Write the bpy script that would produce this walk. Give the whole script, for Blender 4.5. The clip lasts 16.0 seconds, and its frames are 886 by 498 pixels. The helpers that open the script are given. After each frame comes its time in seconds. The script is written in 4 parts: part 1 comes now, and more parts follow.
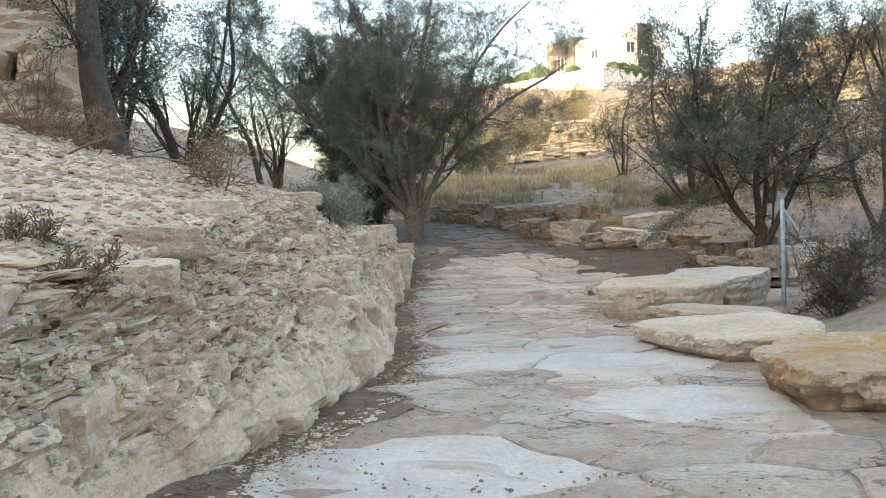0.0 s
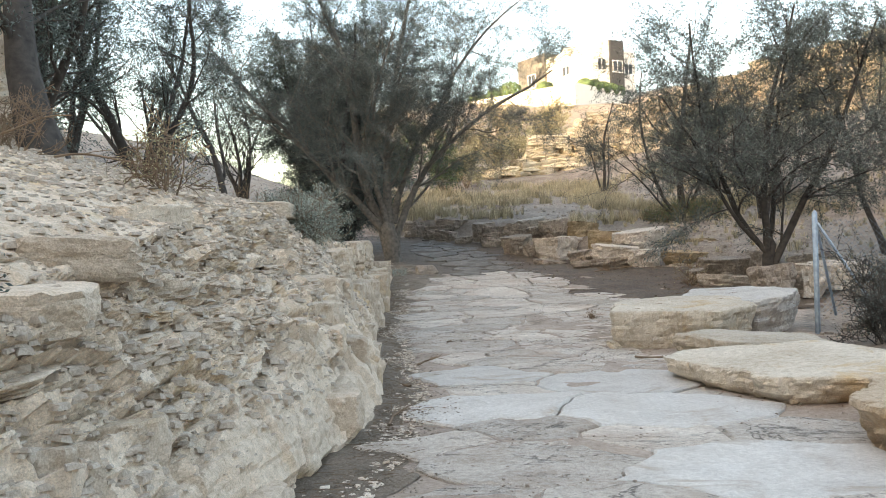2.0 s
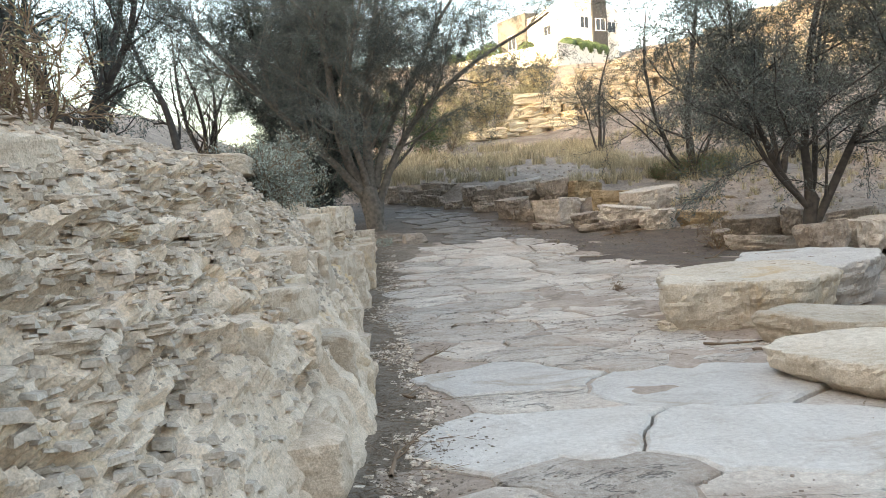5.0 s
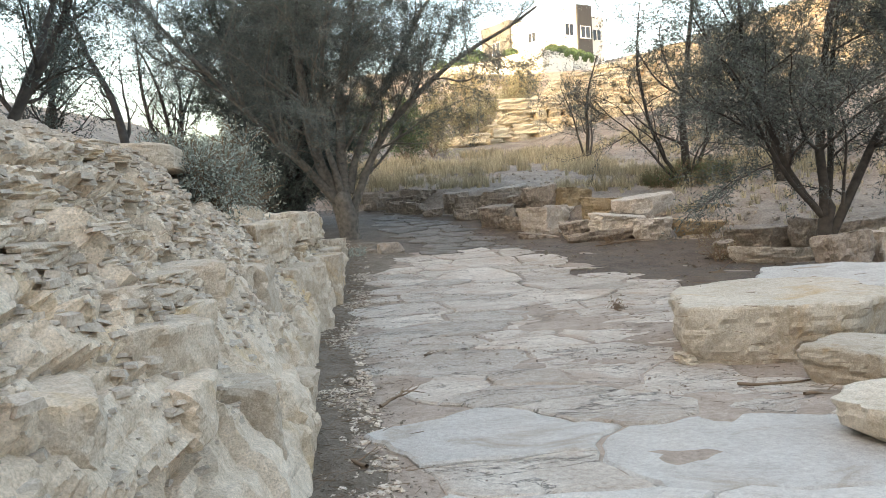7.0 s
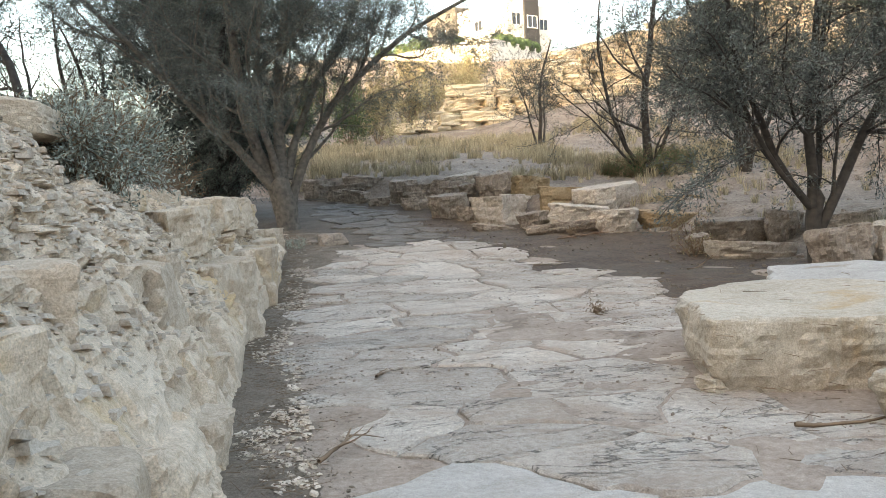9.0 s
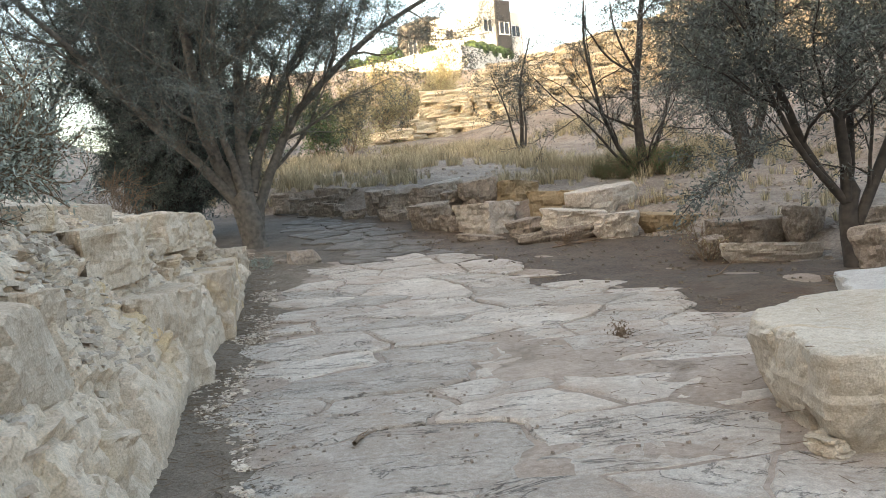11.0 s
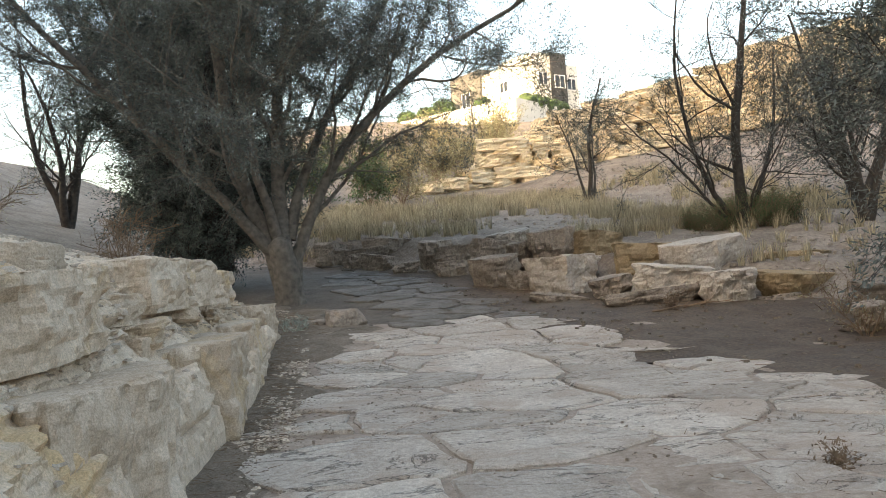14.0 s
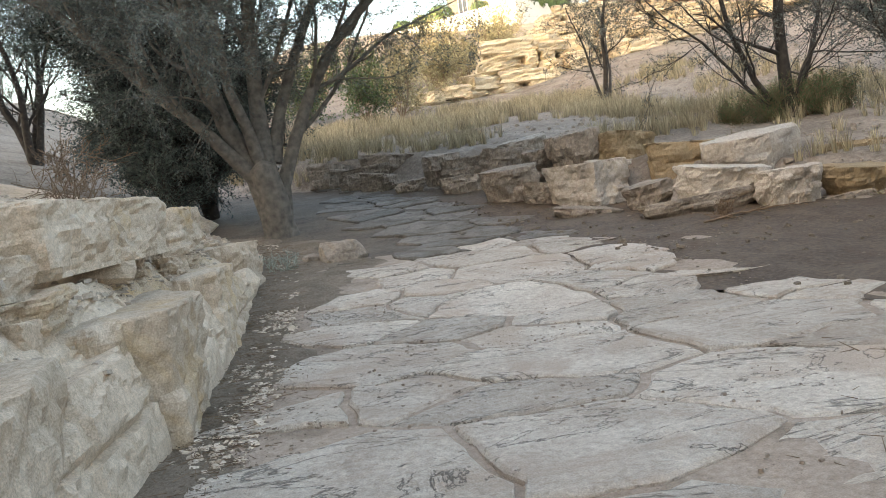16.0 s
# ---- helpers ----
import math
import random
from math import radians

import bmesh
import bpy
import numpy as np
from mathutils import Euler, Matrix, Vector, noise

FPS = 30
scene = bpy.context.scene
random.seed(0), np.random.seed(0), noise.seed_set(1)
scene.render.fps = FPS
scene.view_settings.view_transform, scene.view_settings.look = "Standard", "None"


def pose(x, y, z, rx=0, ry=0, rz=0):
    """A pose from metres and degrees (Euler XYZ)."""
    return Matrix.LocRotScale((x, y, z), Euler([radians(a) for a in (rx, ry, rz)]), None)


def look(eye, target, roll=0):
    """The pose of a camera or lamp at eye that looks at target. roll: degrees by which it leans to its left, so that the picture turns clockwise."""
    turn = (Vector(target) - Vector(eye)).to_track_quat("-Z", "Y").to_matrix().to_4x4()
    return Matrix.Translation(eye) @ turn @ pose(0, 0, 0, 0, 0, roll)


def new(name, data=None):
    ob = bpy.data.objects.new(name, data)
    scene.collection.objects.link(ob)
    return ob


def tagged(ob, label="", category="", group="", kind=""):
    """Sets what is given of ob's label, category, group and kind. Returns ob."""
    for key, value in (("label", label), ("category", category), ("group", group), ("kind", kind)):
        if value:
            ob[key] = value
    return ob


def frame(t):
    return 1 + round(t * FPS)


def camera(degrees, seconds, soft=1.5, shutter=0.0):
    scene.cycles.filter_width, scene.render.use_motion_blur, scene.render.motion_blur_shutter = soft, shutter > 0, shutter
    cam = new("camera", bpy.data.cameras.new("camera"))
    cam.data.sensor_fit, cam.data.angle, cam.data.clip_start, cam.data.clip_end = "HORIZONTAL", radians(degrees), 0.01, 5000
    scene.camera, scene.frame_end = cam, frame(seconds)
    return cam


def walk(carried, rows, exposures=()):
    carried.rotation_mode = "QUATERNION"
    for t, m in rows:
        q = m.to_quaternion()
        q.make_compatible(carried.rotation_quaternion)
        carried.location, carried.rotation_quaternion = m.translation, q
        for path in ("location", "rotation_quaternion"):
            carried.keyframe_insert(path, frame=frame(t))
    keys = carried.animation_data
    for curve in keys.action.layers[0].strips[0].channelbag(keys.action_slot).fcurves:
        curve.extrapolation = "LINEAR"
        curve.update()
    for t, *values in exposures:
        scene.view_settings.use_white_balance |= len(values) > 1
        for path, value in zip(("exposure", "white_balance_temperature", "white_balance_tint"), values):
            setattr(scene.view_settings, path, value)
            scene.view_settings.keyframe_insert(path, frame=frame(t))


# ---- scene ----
cam = camera(55.2, 16.0, soft=0.9)
METRES, EYE, TILT, LEAN, TURN = 15.6, 1.5, 0.0, 0.0, 0.0
ROWS = [
    (0.0, 0.0, 0.0, 0.0, -0.07, -1.97, 2.09),
    (0.5, -0.0063, 0.0288, -0.0018, 1.0, -3.57, 2.59),
    (1.0, -0.0105, 0.0604, -0.0005, -0.18, -1.95, 2.86),
    (1.5, -0.0135, 0.091, -0.0026, -1.73, -0.98, 2.3),
    (2.0, -0.0225, 0.1217, -0.0031, -2.27, -0.82, 2.09),
    (2.5, -0.027, 0.1515, -0.0051, -3.56, -1.61, 2.42),
    (3.0, -0.031, 0.1819, -0.0071, -2.8, -2.34, 1.82),
    (3.5, -0.0361, 0.2107, -0.0097, -2.44, -2.51, 1.71),
    (4.0, -0.0347, 0.2432, -0.0108, -2.45, -1.93, 2.5),
    (6.5, -0.0238, 0.3841, -0.0115, -5.08, -4.83, 3.66),
    (7.0, -0.018, 0.4156, -0.0147, -4.79, -2.43, 3.09),
    (7.5, -0.0176, 0.4429, -0.0156, -4.7, -2.62, 3.05),
    (8.0, -0.0185, 0.473, -0.016, -6.75, -3.71, 3.46),
    (10.5, -0.0077, 0.6246, -0.0212, -9.7, -2.31, 2.63),
    (11.0, -0.0049, 0.6548, -0.0218, -10.25, -2.5, 4.56),
    (11.5, -0.0026, 0.6868, -0.0206, -7.96, -0.9, 4.55),
    (12.0, -0.0009, 0.723, -0.02, -7.37, -0.41, 4.6),
    (12.5, 0.0044, 0.7551, -0.024, -7.37, -0.46, 4.86),
    (13.0, 0.0033, 0.788, -0.0259, -6.63, -2.55, 5.08),
    (13.5, 0.0, 0.819, -0.0242, -6.76, -2.52, 4.91),
    (14.0, 0.0038, 0.8544, -0.0232, -7.03, 1.53, 3.65),
    (14.5, 0.0027, 0.8884, -0.0237, -7.42, 0.83, 4.42),
    (15.0, 0.01, 0.9218, -0.0228, -7.19, -0.57, 6.21),
    (15.5, 0.0167, 0.9553, -0.0226, -9.14, -2.28, 6.03),
    (16.0, 0.0176, 0.9904, -0.0187, -6.62, -4.25, 7.16),
]
walk(cam, [(t, pose(0, 0, EYE, TILT, LEAN, TURN) @ pose(METRES * x, METRES * y, METRES * z, 90 + pitch, roll, yaw)) for t, x, y, z, yaw, pitch, roll in ROWS],
     [(0.0, 2.6, 8150, 9), (4.0, 2.75, 8150, 9), (10.5, 2.75, 8150, 9), (11.5, 2.5, 8150, 9), (12.0, 2.4, 8150, 9), (13.2, 2.7, 8150, 9), (14.5, 2.22, 8150, 9), (15.2, 2.4, 8150, 9), (16.0, 2.7, 8150, 9)])

# ---------------------------------------------------------------- light
SUN_EL, SUN_AZ = 15.0, 230.0      # degrees; azimuth clockwise from +y: low behind the camera, to its left
world = bpy.data.worlds.new("sky")
scene.world = world
world.use_nodes = True
wn = world.node_tree.nodes
sky = wn.new("ShaderNodeTexSky")
sky.sky_type, sky.sun_disc = "NISHITA", False
sky.sun_elevation, sky.sun_rotation = radians(SUN_EL), radians(SUN_AZ)
sky.air_density, sky.dust_density, sky.ozone_density = 1.0, 3.0, 1.0
wn["Background"].inputs["Strength"].default_value = 0.15
world.node_tree.links.new(sky.outputs["Color"], wn["Background"].inputs["Color"])
sun_data = bpy.data.lights.new("sun", "SUN")
sun_data.energy, sun_data.angle, sun_data.color = 2.0, radians(0.6), (1.0, 0.84, 0.62)
sun = new("sun", sun_data)
toward = Vector((math.sin(radians(SUN_AZ)) * math.cos(radians(SUN_EL)), math.cos(radians(SUN_AZ)) * math.cos(radians(SUN_EL)), math.sin(radians(SUN_EL))))
sun.matrix_world = look(toward * 60, (0, 0, 0))


# ---------------------------------------------------------------- number helpers
def hash3(i, j, k, seed):
    h = (i * 374761393 + j * 668265263 + k * 1274126177 + seed * 1442695041) & 0xFFFFFFFF
    h = ((h ^ (h >> 13)) * 1274126177) & 0xFFFFFFFF
    h = ((h ^ (h >> 16)) * 2246822519) & 0xFFFFFFFF
    return ((h ^ (h >> 15)) & 0xFFFF) / 32767.5 - 1.0


def vnoise(p, seed=0):
    """Smooth value noise in -1..1 at the points p (n, 3)."""
    p = np.asarray(p, float)
    c = np.floor(p).astype(np.int64)
    f = p - c
    f = f * f * (3 - 2 * f)
    out = 0
    for dx in (0, 1):
        for dy in (0, 1):
            for dz in (0, 1):
                w = (f[:, 0] if dx else 1 - f[:, 0]) * (f[:, 1] if dy else 1 - f[:, 1]) * (f[:, 2] if dz else 1 - f[:, 2])
                out = out + w * hash3(c[:, 0] + dx, c[:, 1] + dy, c[:, 2] + dz, seed)
    return out


def fbm(p, octaves=4, seed=0, gain=0.5):
    p = np.asarray(p, float)
    out, amp, tot = 0, 1.0, 0.0
    for o in range(octaves):
        out, tot = out + amp * vnoise(p * 2 ** o, seed + 17 * o), tot + amp
        amp *= gain
    return out / tot


def smooth(a, b, x):
    t = np.clip((x - a) / (b - a), 0, 1)
    return t * t * (3 - 2 * t)


def mesh_from(name, verts, faces, mat=None, soft=True):
    me = bpy.data.meshes.new(name)
    if isinstance(faces, np.ndarray):
        n, k = faces.shape
        me.vertices.add(len(verts))
        me.vertices.foreach_set("co", np.asarray(verts, np.float32).ravel())
        me.loops.add(n * k)
        me.loops.foreach_set("vertex_index", faces.astype(np.int32).ravel())
        me.polygons.add(n)
        me.polygons.foreach_set("loop_start", np.arange(n, dtype=np.int32) * k)
        me.update(calc_edges=True)
    else:
        me.from_pydata([tuple(v) for v in np.asarray(verts, float).tolist()], [], faces)
    if mat:
        me.materials.append(mat)
    if soft:
        me.polygons.foreach_set("use_smooth", np.ones(len(me.polygons), bool))
    else:
        me.polygons.foreach_set("use_smooth", np.zeros(len(me.polygons), bool))
    me.update()
    return me


def grid_faces(n, m):
    i, j = np.meshgrid(np.arange(n - 1), np.arange(m - 1), indexing="ij")
    a = (i * m + j).ravel()
    return np.stack([a, a + m, a + m + 1, a + 1], 1)


def part(name, me, parent, label="", at=None):
    ob = new(name, me)
    ob.parent = parent
    if at is not None:
        ob.matrix_basis = at
    return tagged(ob, label)


# ---------------------------------------------------------------- the lie of the land
YG = [-30, -3, 0, 4, 8, 12, 18, 20, 23.5, 25, 26.5, 29, 33, 38, 50, 70, 98, 108, 113, 160]
ZG = [0.2, 0, 0, -.12, -.28, -.28, -.28, -.2, -.12, .06, .26, .45, 1.0, 1.6, 3.3, 7.5, 15.2, 16.6, 18.6, 19.0]
FY = [-30, 0, 3, 5.4, 7.4, 9, 10.8, 14, 16, 18.2, 21.3, 25, 27.2, 29, 31, 36, 60]
FX = [-3.6, -2.6, -2.2, -1.75, -1.2, -.85, -.66, -.85, -.95, -1.1, -.9, -.92, -1.0, -1.15, -1.9, -2.6, -4]
CY = [-30, 0, 4, 6.4, 7.7, 10, 12.5, 15, 16.2, 17.5, 19.2, 21.8, 24.5, 27, 29, 31, 36, 60]
CX = [-5.0, -3.6, -2.7, -2.35, -2.15, -2.35, -2.35, -2.4, -2.35, -2.3, -2.25, -2.1, -2.0, -1.9, -1.75, -2.6, -3.4, -5]
CZ = [1.6, 1.2, 1.2, 1.3, 1.5, 1.85, 1.9, 1.98, 1.6, 1.4, 1.42, 1.45, 1.3, 1.05, .78, 1.0, 1.75, 4.4]
# right foot of the terrace, where the boulders stand
TY = [-30, 4, 8, 11, 13, 17, 20, 22, 25, 27, 28.5, 29.2, 30.4, 33.4, 35.8, 37, 38.5, 45, 60]
TX = [3.4, 3.2, 3.2, 4.0, 5.0, 6.5, 8.2, 8.2, 8.0, 7.5, 6.0, 4.9, 4.0, 2.7, .9, -.7, -3, -5, -6]


def bed(y):
    return np.interp(y, YG, ZG)


def land(x, y):
    """Height of the large ground sheet."""
    x, y = np.asarray(x, float), np.asarray(y, float)
    b = bed(y)
    foot, terrace = np.interp(y, FY, FX), np.interp(y, TY, TX)
    z = b + 0.0 * x
    # terrace behind the boulders, then the slope of the right-hand hill
    r = x - terrace
    rise = np.interp(y, [0, 14, 20, 24, 27, 30, 34, 40], [.15, .3, .4, .45, .5, .55, .6, .6])
    z = z + rise * smooth(0.5, 1.9, r)
    z = z + 0.05 * np.clip(r - 1, 0, 6)
    d = x - np.interp(y, [-20, 10, 20, 30, 40, 47, 55, 62, 80], [11, 11.5, 12.5, 13.5, 13, 10.5, 7, 10, 26])
    z = z + np.clip(d, 0, 60) * np.interp(y, [0, 30, 45, 55, 70], [.34, .34, .27, .15, .12]) * smooth(0, 3, d)
    # far slope up to the terrace of the house
    z = z + 1.2 * smooth(38, 60, y) * smooth(-2, -20, x)
    # left bank: plateau under the bank's own sheet
    cx, cz = np.interp(y, CY, CX), np.interp(y, CY, CZ)
    l = cx - x
    up = cz + 0.30 * np.clip(l, 0, 9) + 0.22 * np.clip(l - 6, 0, 40) - 0.06
    z = np.where(x < foot + 0.3, b + (up - b) * smooth(0.15, 0.9, l) - 0.0, z)
    # ridge behind the camera and to its left that keeps the valley in shade
    c, l = .766 * x + .643 * y, -.643 * x + .766 * y
    z = z + smooth(-26, -55, c) * np.interp(l, [-200, 0, 29, 37, 44, 52, 75], [34, 33, 33, 29.6, 28, 26, 12])
    far = np.hypot(x, y - 40)
    z = z + smooth(150, 500, far) * (-z + 12)
    return z


def at_land(x, y):
    return float(land(np.array([x]), np.array([y]))[0])


# ---------------------------------------------------------------- materials
def stone_mat(name, dark, pale, stain=None, scale=1.0, bump=0.5, rough=0.9, strata=0.0, stain_at=0.55, cracks=0.0):
    """Weathered rock or soil: two colours mixed by large and small noise, an ochre stain and fine relief."""
    m = bpy.data.materials.new(name)
    m.use_nodes = True
    nt = m.node_tree
    n, l = nt.nodes, nt.links
    bs = n["Principled BSDF"]
    bs.inputs["Roughness"].default_value = rough
    bs.inputs["Specular IOR Level"].default_value = 0.25
    geo = n.new("ShaderNodeNewGeometry")
    info = n.new("ShaderNodeObjectInfo")
    shift = n.new("ShaderNodeVectorMath")
    shift.operation = "MULTIPLY_ADD"
    l.new(info.outputs["Random"], shift.inputs[0])
    shift.inputs[1].default_value = (7.3, 4.1, 2.9)
    l.new(geo.outputs["Position"], shift.inputs[2])

    def noise_tex(s, detail, distort=0.0, stretch=None):
        t = n.new("ShaderNodeTexNoise")
        t.inputs["Scale"].default_value, t.inputs["Detail"].default_value, t.inputs["Distortion"].default_value = s, detail, distort
        t.inputs["Roughness"].default_value = 0.62
        if stretch:
            mp = n.new("ShaderNodeMapping")
            mp.inputs["Scale"].default_value = stretch
            l.new(shift.outputs[0], mp.inputs["Vector"])
            l.new(mp.outputs[0], t.inputs["Vector"])
        else:
            l.new(shift.outputs[0], t.inputs["Vector"])
        return t

    big = noise_tex(1.1 * scale, 6, 0.6)
    fine = noise_tex(16 * scale, 8)
    grain = noise_tex(90 * scale, 4)
    ramp = n.new("ShaderNodeValToRGB")
    ramp.color_ramp.elements[0].position, ramp.color_ramp.elements[1].position = 0.36, 0.66
    ramp.color_ramp.elements[0].color, ramp.color_ramp.elements[1].color = (*dark, 1), (*pale, 1)
    mixf = n.new("ShaderNodeMath")
    mixf.operation = "MULTIPLY_ADD"
    l.new(fine.outputs["Fac"], mixf.inputs[0])
    mixf.inputs[1].default_value = 0.55
    half = n.new("ShaderNodeMath")
    half.operation = "MULTIPLY"
    half.inputs[1].default_value = 0.48
    l.new(big.outputs["Fac"], half.inputs[0])
    l.new(half.outputs[0], mixf.inputs[2])
    l.new(mixf.outputs[0], ramp.inputs["Fac"])
    colour = ramp.outputs["Color"]
    if stain:
        st = noise_tex(0.75 * scale, 5, 1.2)
        sr = n.new("ShaderNodeMapRange")
        sr.inputs["From Min"].default_value, sr.inputs["From Max"].default_value = stain_at, stain_at + 0.14
        l.new(st.outputs["Fac"], sr.inputs["Value"])
        sm = n.new("ShaderNodeMix")
        sm.data_type = "RGBA"
        sm.inputs[7].default_value = (*stain, 1)
        l.new(sr.outputs[0], sm.inputs[0])
        l.new(colour, sm.inputs[6])
        colour = sm.outputs[2]
    fissure = None
    if cracks:
        # thin ragged fissures filled with dark dust
        fs = noise_tex(1.5 * cracks, 7, 0.9, (1.0, 2.3, 1.6))
        off = n.new("ShaderNodeMath")
        off.operation = "SUBTRACT"
        off.inputs[1].default_value = 0.5
        l.new(fs.outputs["Fac"], off.inputs[0])
        ab = n.new("ShaderNodeMath")
        ab.operation = "ABSOLUTE"
        l.new(off.outputs[0], ab.inputs[0])
        fissure = n.new("ShaderNodeMapRange")
        fissure.inputs["From Min"].default_value, fissure.inputs["From Max"].default_value = 0.0015, 0.007
        l.new(ab.outputs[0], fissure.inputs["Value"])
        dust = n.new("ShaderNodeMapRange")
        dust.inputs["To Min"].default_value, dust.inputs["To Max"].default_value = 0.45, 1.0
        l.new(fissure.outputs[0], dust.inputs["Value"])
        fm = n.new("ShaderNodeMix")
        fm.data_type, fm.blend_type = "RGBA", "MULTIPLY"
        fm.inputs[0].default_value = 1.0
        l.new(colour, fm.inputs[6])
        l.new(dust.outputs[0], fm.inputs[7])
        colour = fm.outputs[2]
    spk = n.new("ShaderNodeMix")
    spk.data_type, spk.blend_type = "RGBA", "MULTIPLY"
    spk.inputs[0].default_value = 1.0
    gr = n.new("ShaderNodeMapRange")
    gr.inputs["From Min"].default_value, gr.inputs["From Max"].default_value = 0.3, 0.7
    gr.inputs["To Min"].default_value, gr.inputs["To Max"].default_value = 0.72, 1.18
    l.new(grain.outputs["Fac"], gr.inputs["Value"])
    l.new(colour, spk.inputs[6])
    l.new(gr.outputs[0], spk.inputs[7])
    rv = n.new("ShaderNodeMapRange")
    rv.inputs["To Min"].default_value, rv.inputs["To Max"].default_value = 0.82, 1.14
    l.new(info.outputs["Random"], rv.inputs["Value"])
    tint = n.new("ShaderNodeMix")
    tint.data_type, tint.blend_type = "RGBA", "MULTIPLY"
    tint.inputs[0].default_value = 1.0
    l.new(spk.outputs[2], tint.inputs[6])
    l.new(rv.outputs[0], tint.inputs[7])
    l.new(tint.outputs[2], bs.inputs["Base Color"])
    b1 = n.new("ShaderNodeBump")
    b1.inputs["Strength"].default_value, b1.inputs["Distance"].default_value = bump, 0.03
    l.new(fine.outputs["Fac"], b1.inputs["Height"])
    last = b1
    if strata:
        lay = noise_tex(1.0, 5, 0.3, (1.6, 1.6, 22.0))
        b3 = n.new("ShaderNodeBump")
        b3.inputs["Strength"].default_value, b3.inputs["Distance"].default_value = strata, 0.06
        l.new(lay.outputs["Fac"], b3.inputs["Height"])
        l.new(b1.outputs[0], b3.inputs["Normal"])
        last = b3
    if fissure:
        b4 = n.new("ShaderNodeBump")
        b4.inputs["Strength"].default_value, b4.inputs["Distance"].default_value = 0.9, 0.02
        l.new(fissure.outputs[0], b4.inputs["Height"])
        l.new(last.outputs[0], b4.inputs["Normal"])
        last = b4
    b2 = n.new("ShaderNodeBump")
    b2.inputs["Strength"].default_value, b2.inputs["Distance"].default_value = bump * 0.8, 0.006
    l.new(grain.outputs["Fac"], b2.inputs["Height"])
    l.new(last.outputs[0], b2.inputs["Normal"])
    l.new(b2.outputs[0], bs.inputs["Normal"])
    return m


def plain_mat(name, colour, rough=0.8, metal=0.0, vary=0.2, scale=4.0, bump=0.15, island=False):
    """A simpler surface: one colour with blotches, and islands of their own tone for leaves."""
    m = bpy.data.materials.new(name)
    m.use_nodes = True
    nt = m.node_tree
    n, l = nt.nodes, nt.links
    bs = n["Principled BSDF"]
    bs.inputs["Roughness"].default_value, bs.inputs["Metallic"].default_value = rough, metal
    bs.inputs["Specular IOR Level"].default_value = 0.3
    t = n.new("ShaderNodeTexNoise")
    t.inputs["Scale"].default_value, t.inputs["Detail"].default_value = scale, 5
    geo = n.new("ShaderNodeNewGeometry")
    l.new(geo.outputs["Position"], t.inputs["Vector"])
    mr = n.new("ShaderNodeMapRange")
    mr.inputs["From Min"].default_value, mr.inputs["From Max"].default_value = 0.25, 0.75
    mr.inputs["To Min"].default_value, mr.inputs["To Max"].default_value = 1 - vary, 1 + vary
    l.new(t.outputs["Fac"], mr.inputs["Value"])
    mx = n.new("ShaderNodeMix")
    mx.data_type, mx.blend_type = "RGBA", "MULTIPLY"
    mx.inputs[0].default_value = 1.0
    mx.inputs[6].default_value = (*colour, 1)
    l.new(mr.outputs[0], mx.inputs[7])
    out = mx.outputs[2]
    if island:
        ir = n.new("ShaderNodeMapRange")
        ir.inputs["To Min"].default_value, ir.inputs["To Max"].default_value = 0.6, 1.45
        l.new(geo.outputs["Random Per Island"], ir.inputs["Value"])
        m2 = n.new("ShaderNodeMix")
        m2.data_type, m2.blend_type = "RGBA", "MULTIPLY"
        m2.inputs[0].default_value = 1.0
        l.new(out, m2.inputs[6])
        l.new(ir.outputs[0], m2.inputs[7])
        out = m2.outputs[2]
    l.new(out, bs.inputs["Base Color"])
    if bump:
        bp = n.new("ShaderNodeBump")
        bp.inputs["Strength"].default_value, bp.inputs["Distance"].default_value = bump, 0.02
        l.new(t.outputs["Fac"], bp.inputs["Height"])
        l.new(bp.outputs[0], bs.inputs["Normal"])
    return m


M_BANK = stone_mat("bank_limestone", (.45, .345, .25), (.72, .60, .48), (.58, .42, .25), 1.0, 0.9, strata=0.22, stain_at=0.57)
M_CHIP = stone_mat("limestone_chips", (.44, .345, .265), (.70, .605, .505), None, 1.0, 0.5)
M_FLAG = stone_mat("bed_flagstone", (.42, .335, .27), (.74, .665, .58), (.50, .40, .325), 1.3, 1.3, stain_at=0.50, cracks=0.35)
M_WHITE = stone_mat("white_flagstone", (.48, .43, .38), (.70, .655, .60), (.44, .36, .29), 1.5, 0.7, stain_at=0.55)
M_SLAB = stone_mat("slab_limestone", (.42, .34, .25), (.66, .58, .48), (.50, .34, .18), 1.0, 0.9, stain_at=0.58)
M_OCHRE = stone_mat("ochre_pitted_limestone", (.40, .29, .19), (.64, .51, .38), (.52, .31, .14), 1.3, 1.0, stain_at=0.50)
M_BOULDER = stone_mat("boulder_limestone", (.19, .15, .12), (.44, .365, .30), (.30, .21, .13), 1.2, 0.8, strata=0.15, stain_at=0.62)
M_BOULDER_PALE = stone_mat("pale_boulder_limestone", (.36, .30, .25), (.62, .55, .47), (.42, .31, .19), 1.2, 0.8, stain_at=0.62)
M_BOULDER_TAN = stone_mat("tan_boulder_limestone", (.27, .19, .11), (.45, .34, .215), (.36, .24, .12), 1.2, 0.7, stain_at=0.6)
M_CLIFF = stone_mat("cliff_limestone", (.56, .43, .28), (.80, .70, .54), (.56, .37, .21), 0.7, 0.8, strata=0.4, stain_at=0.6)
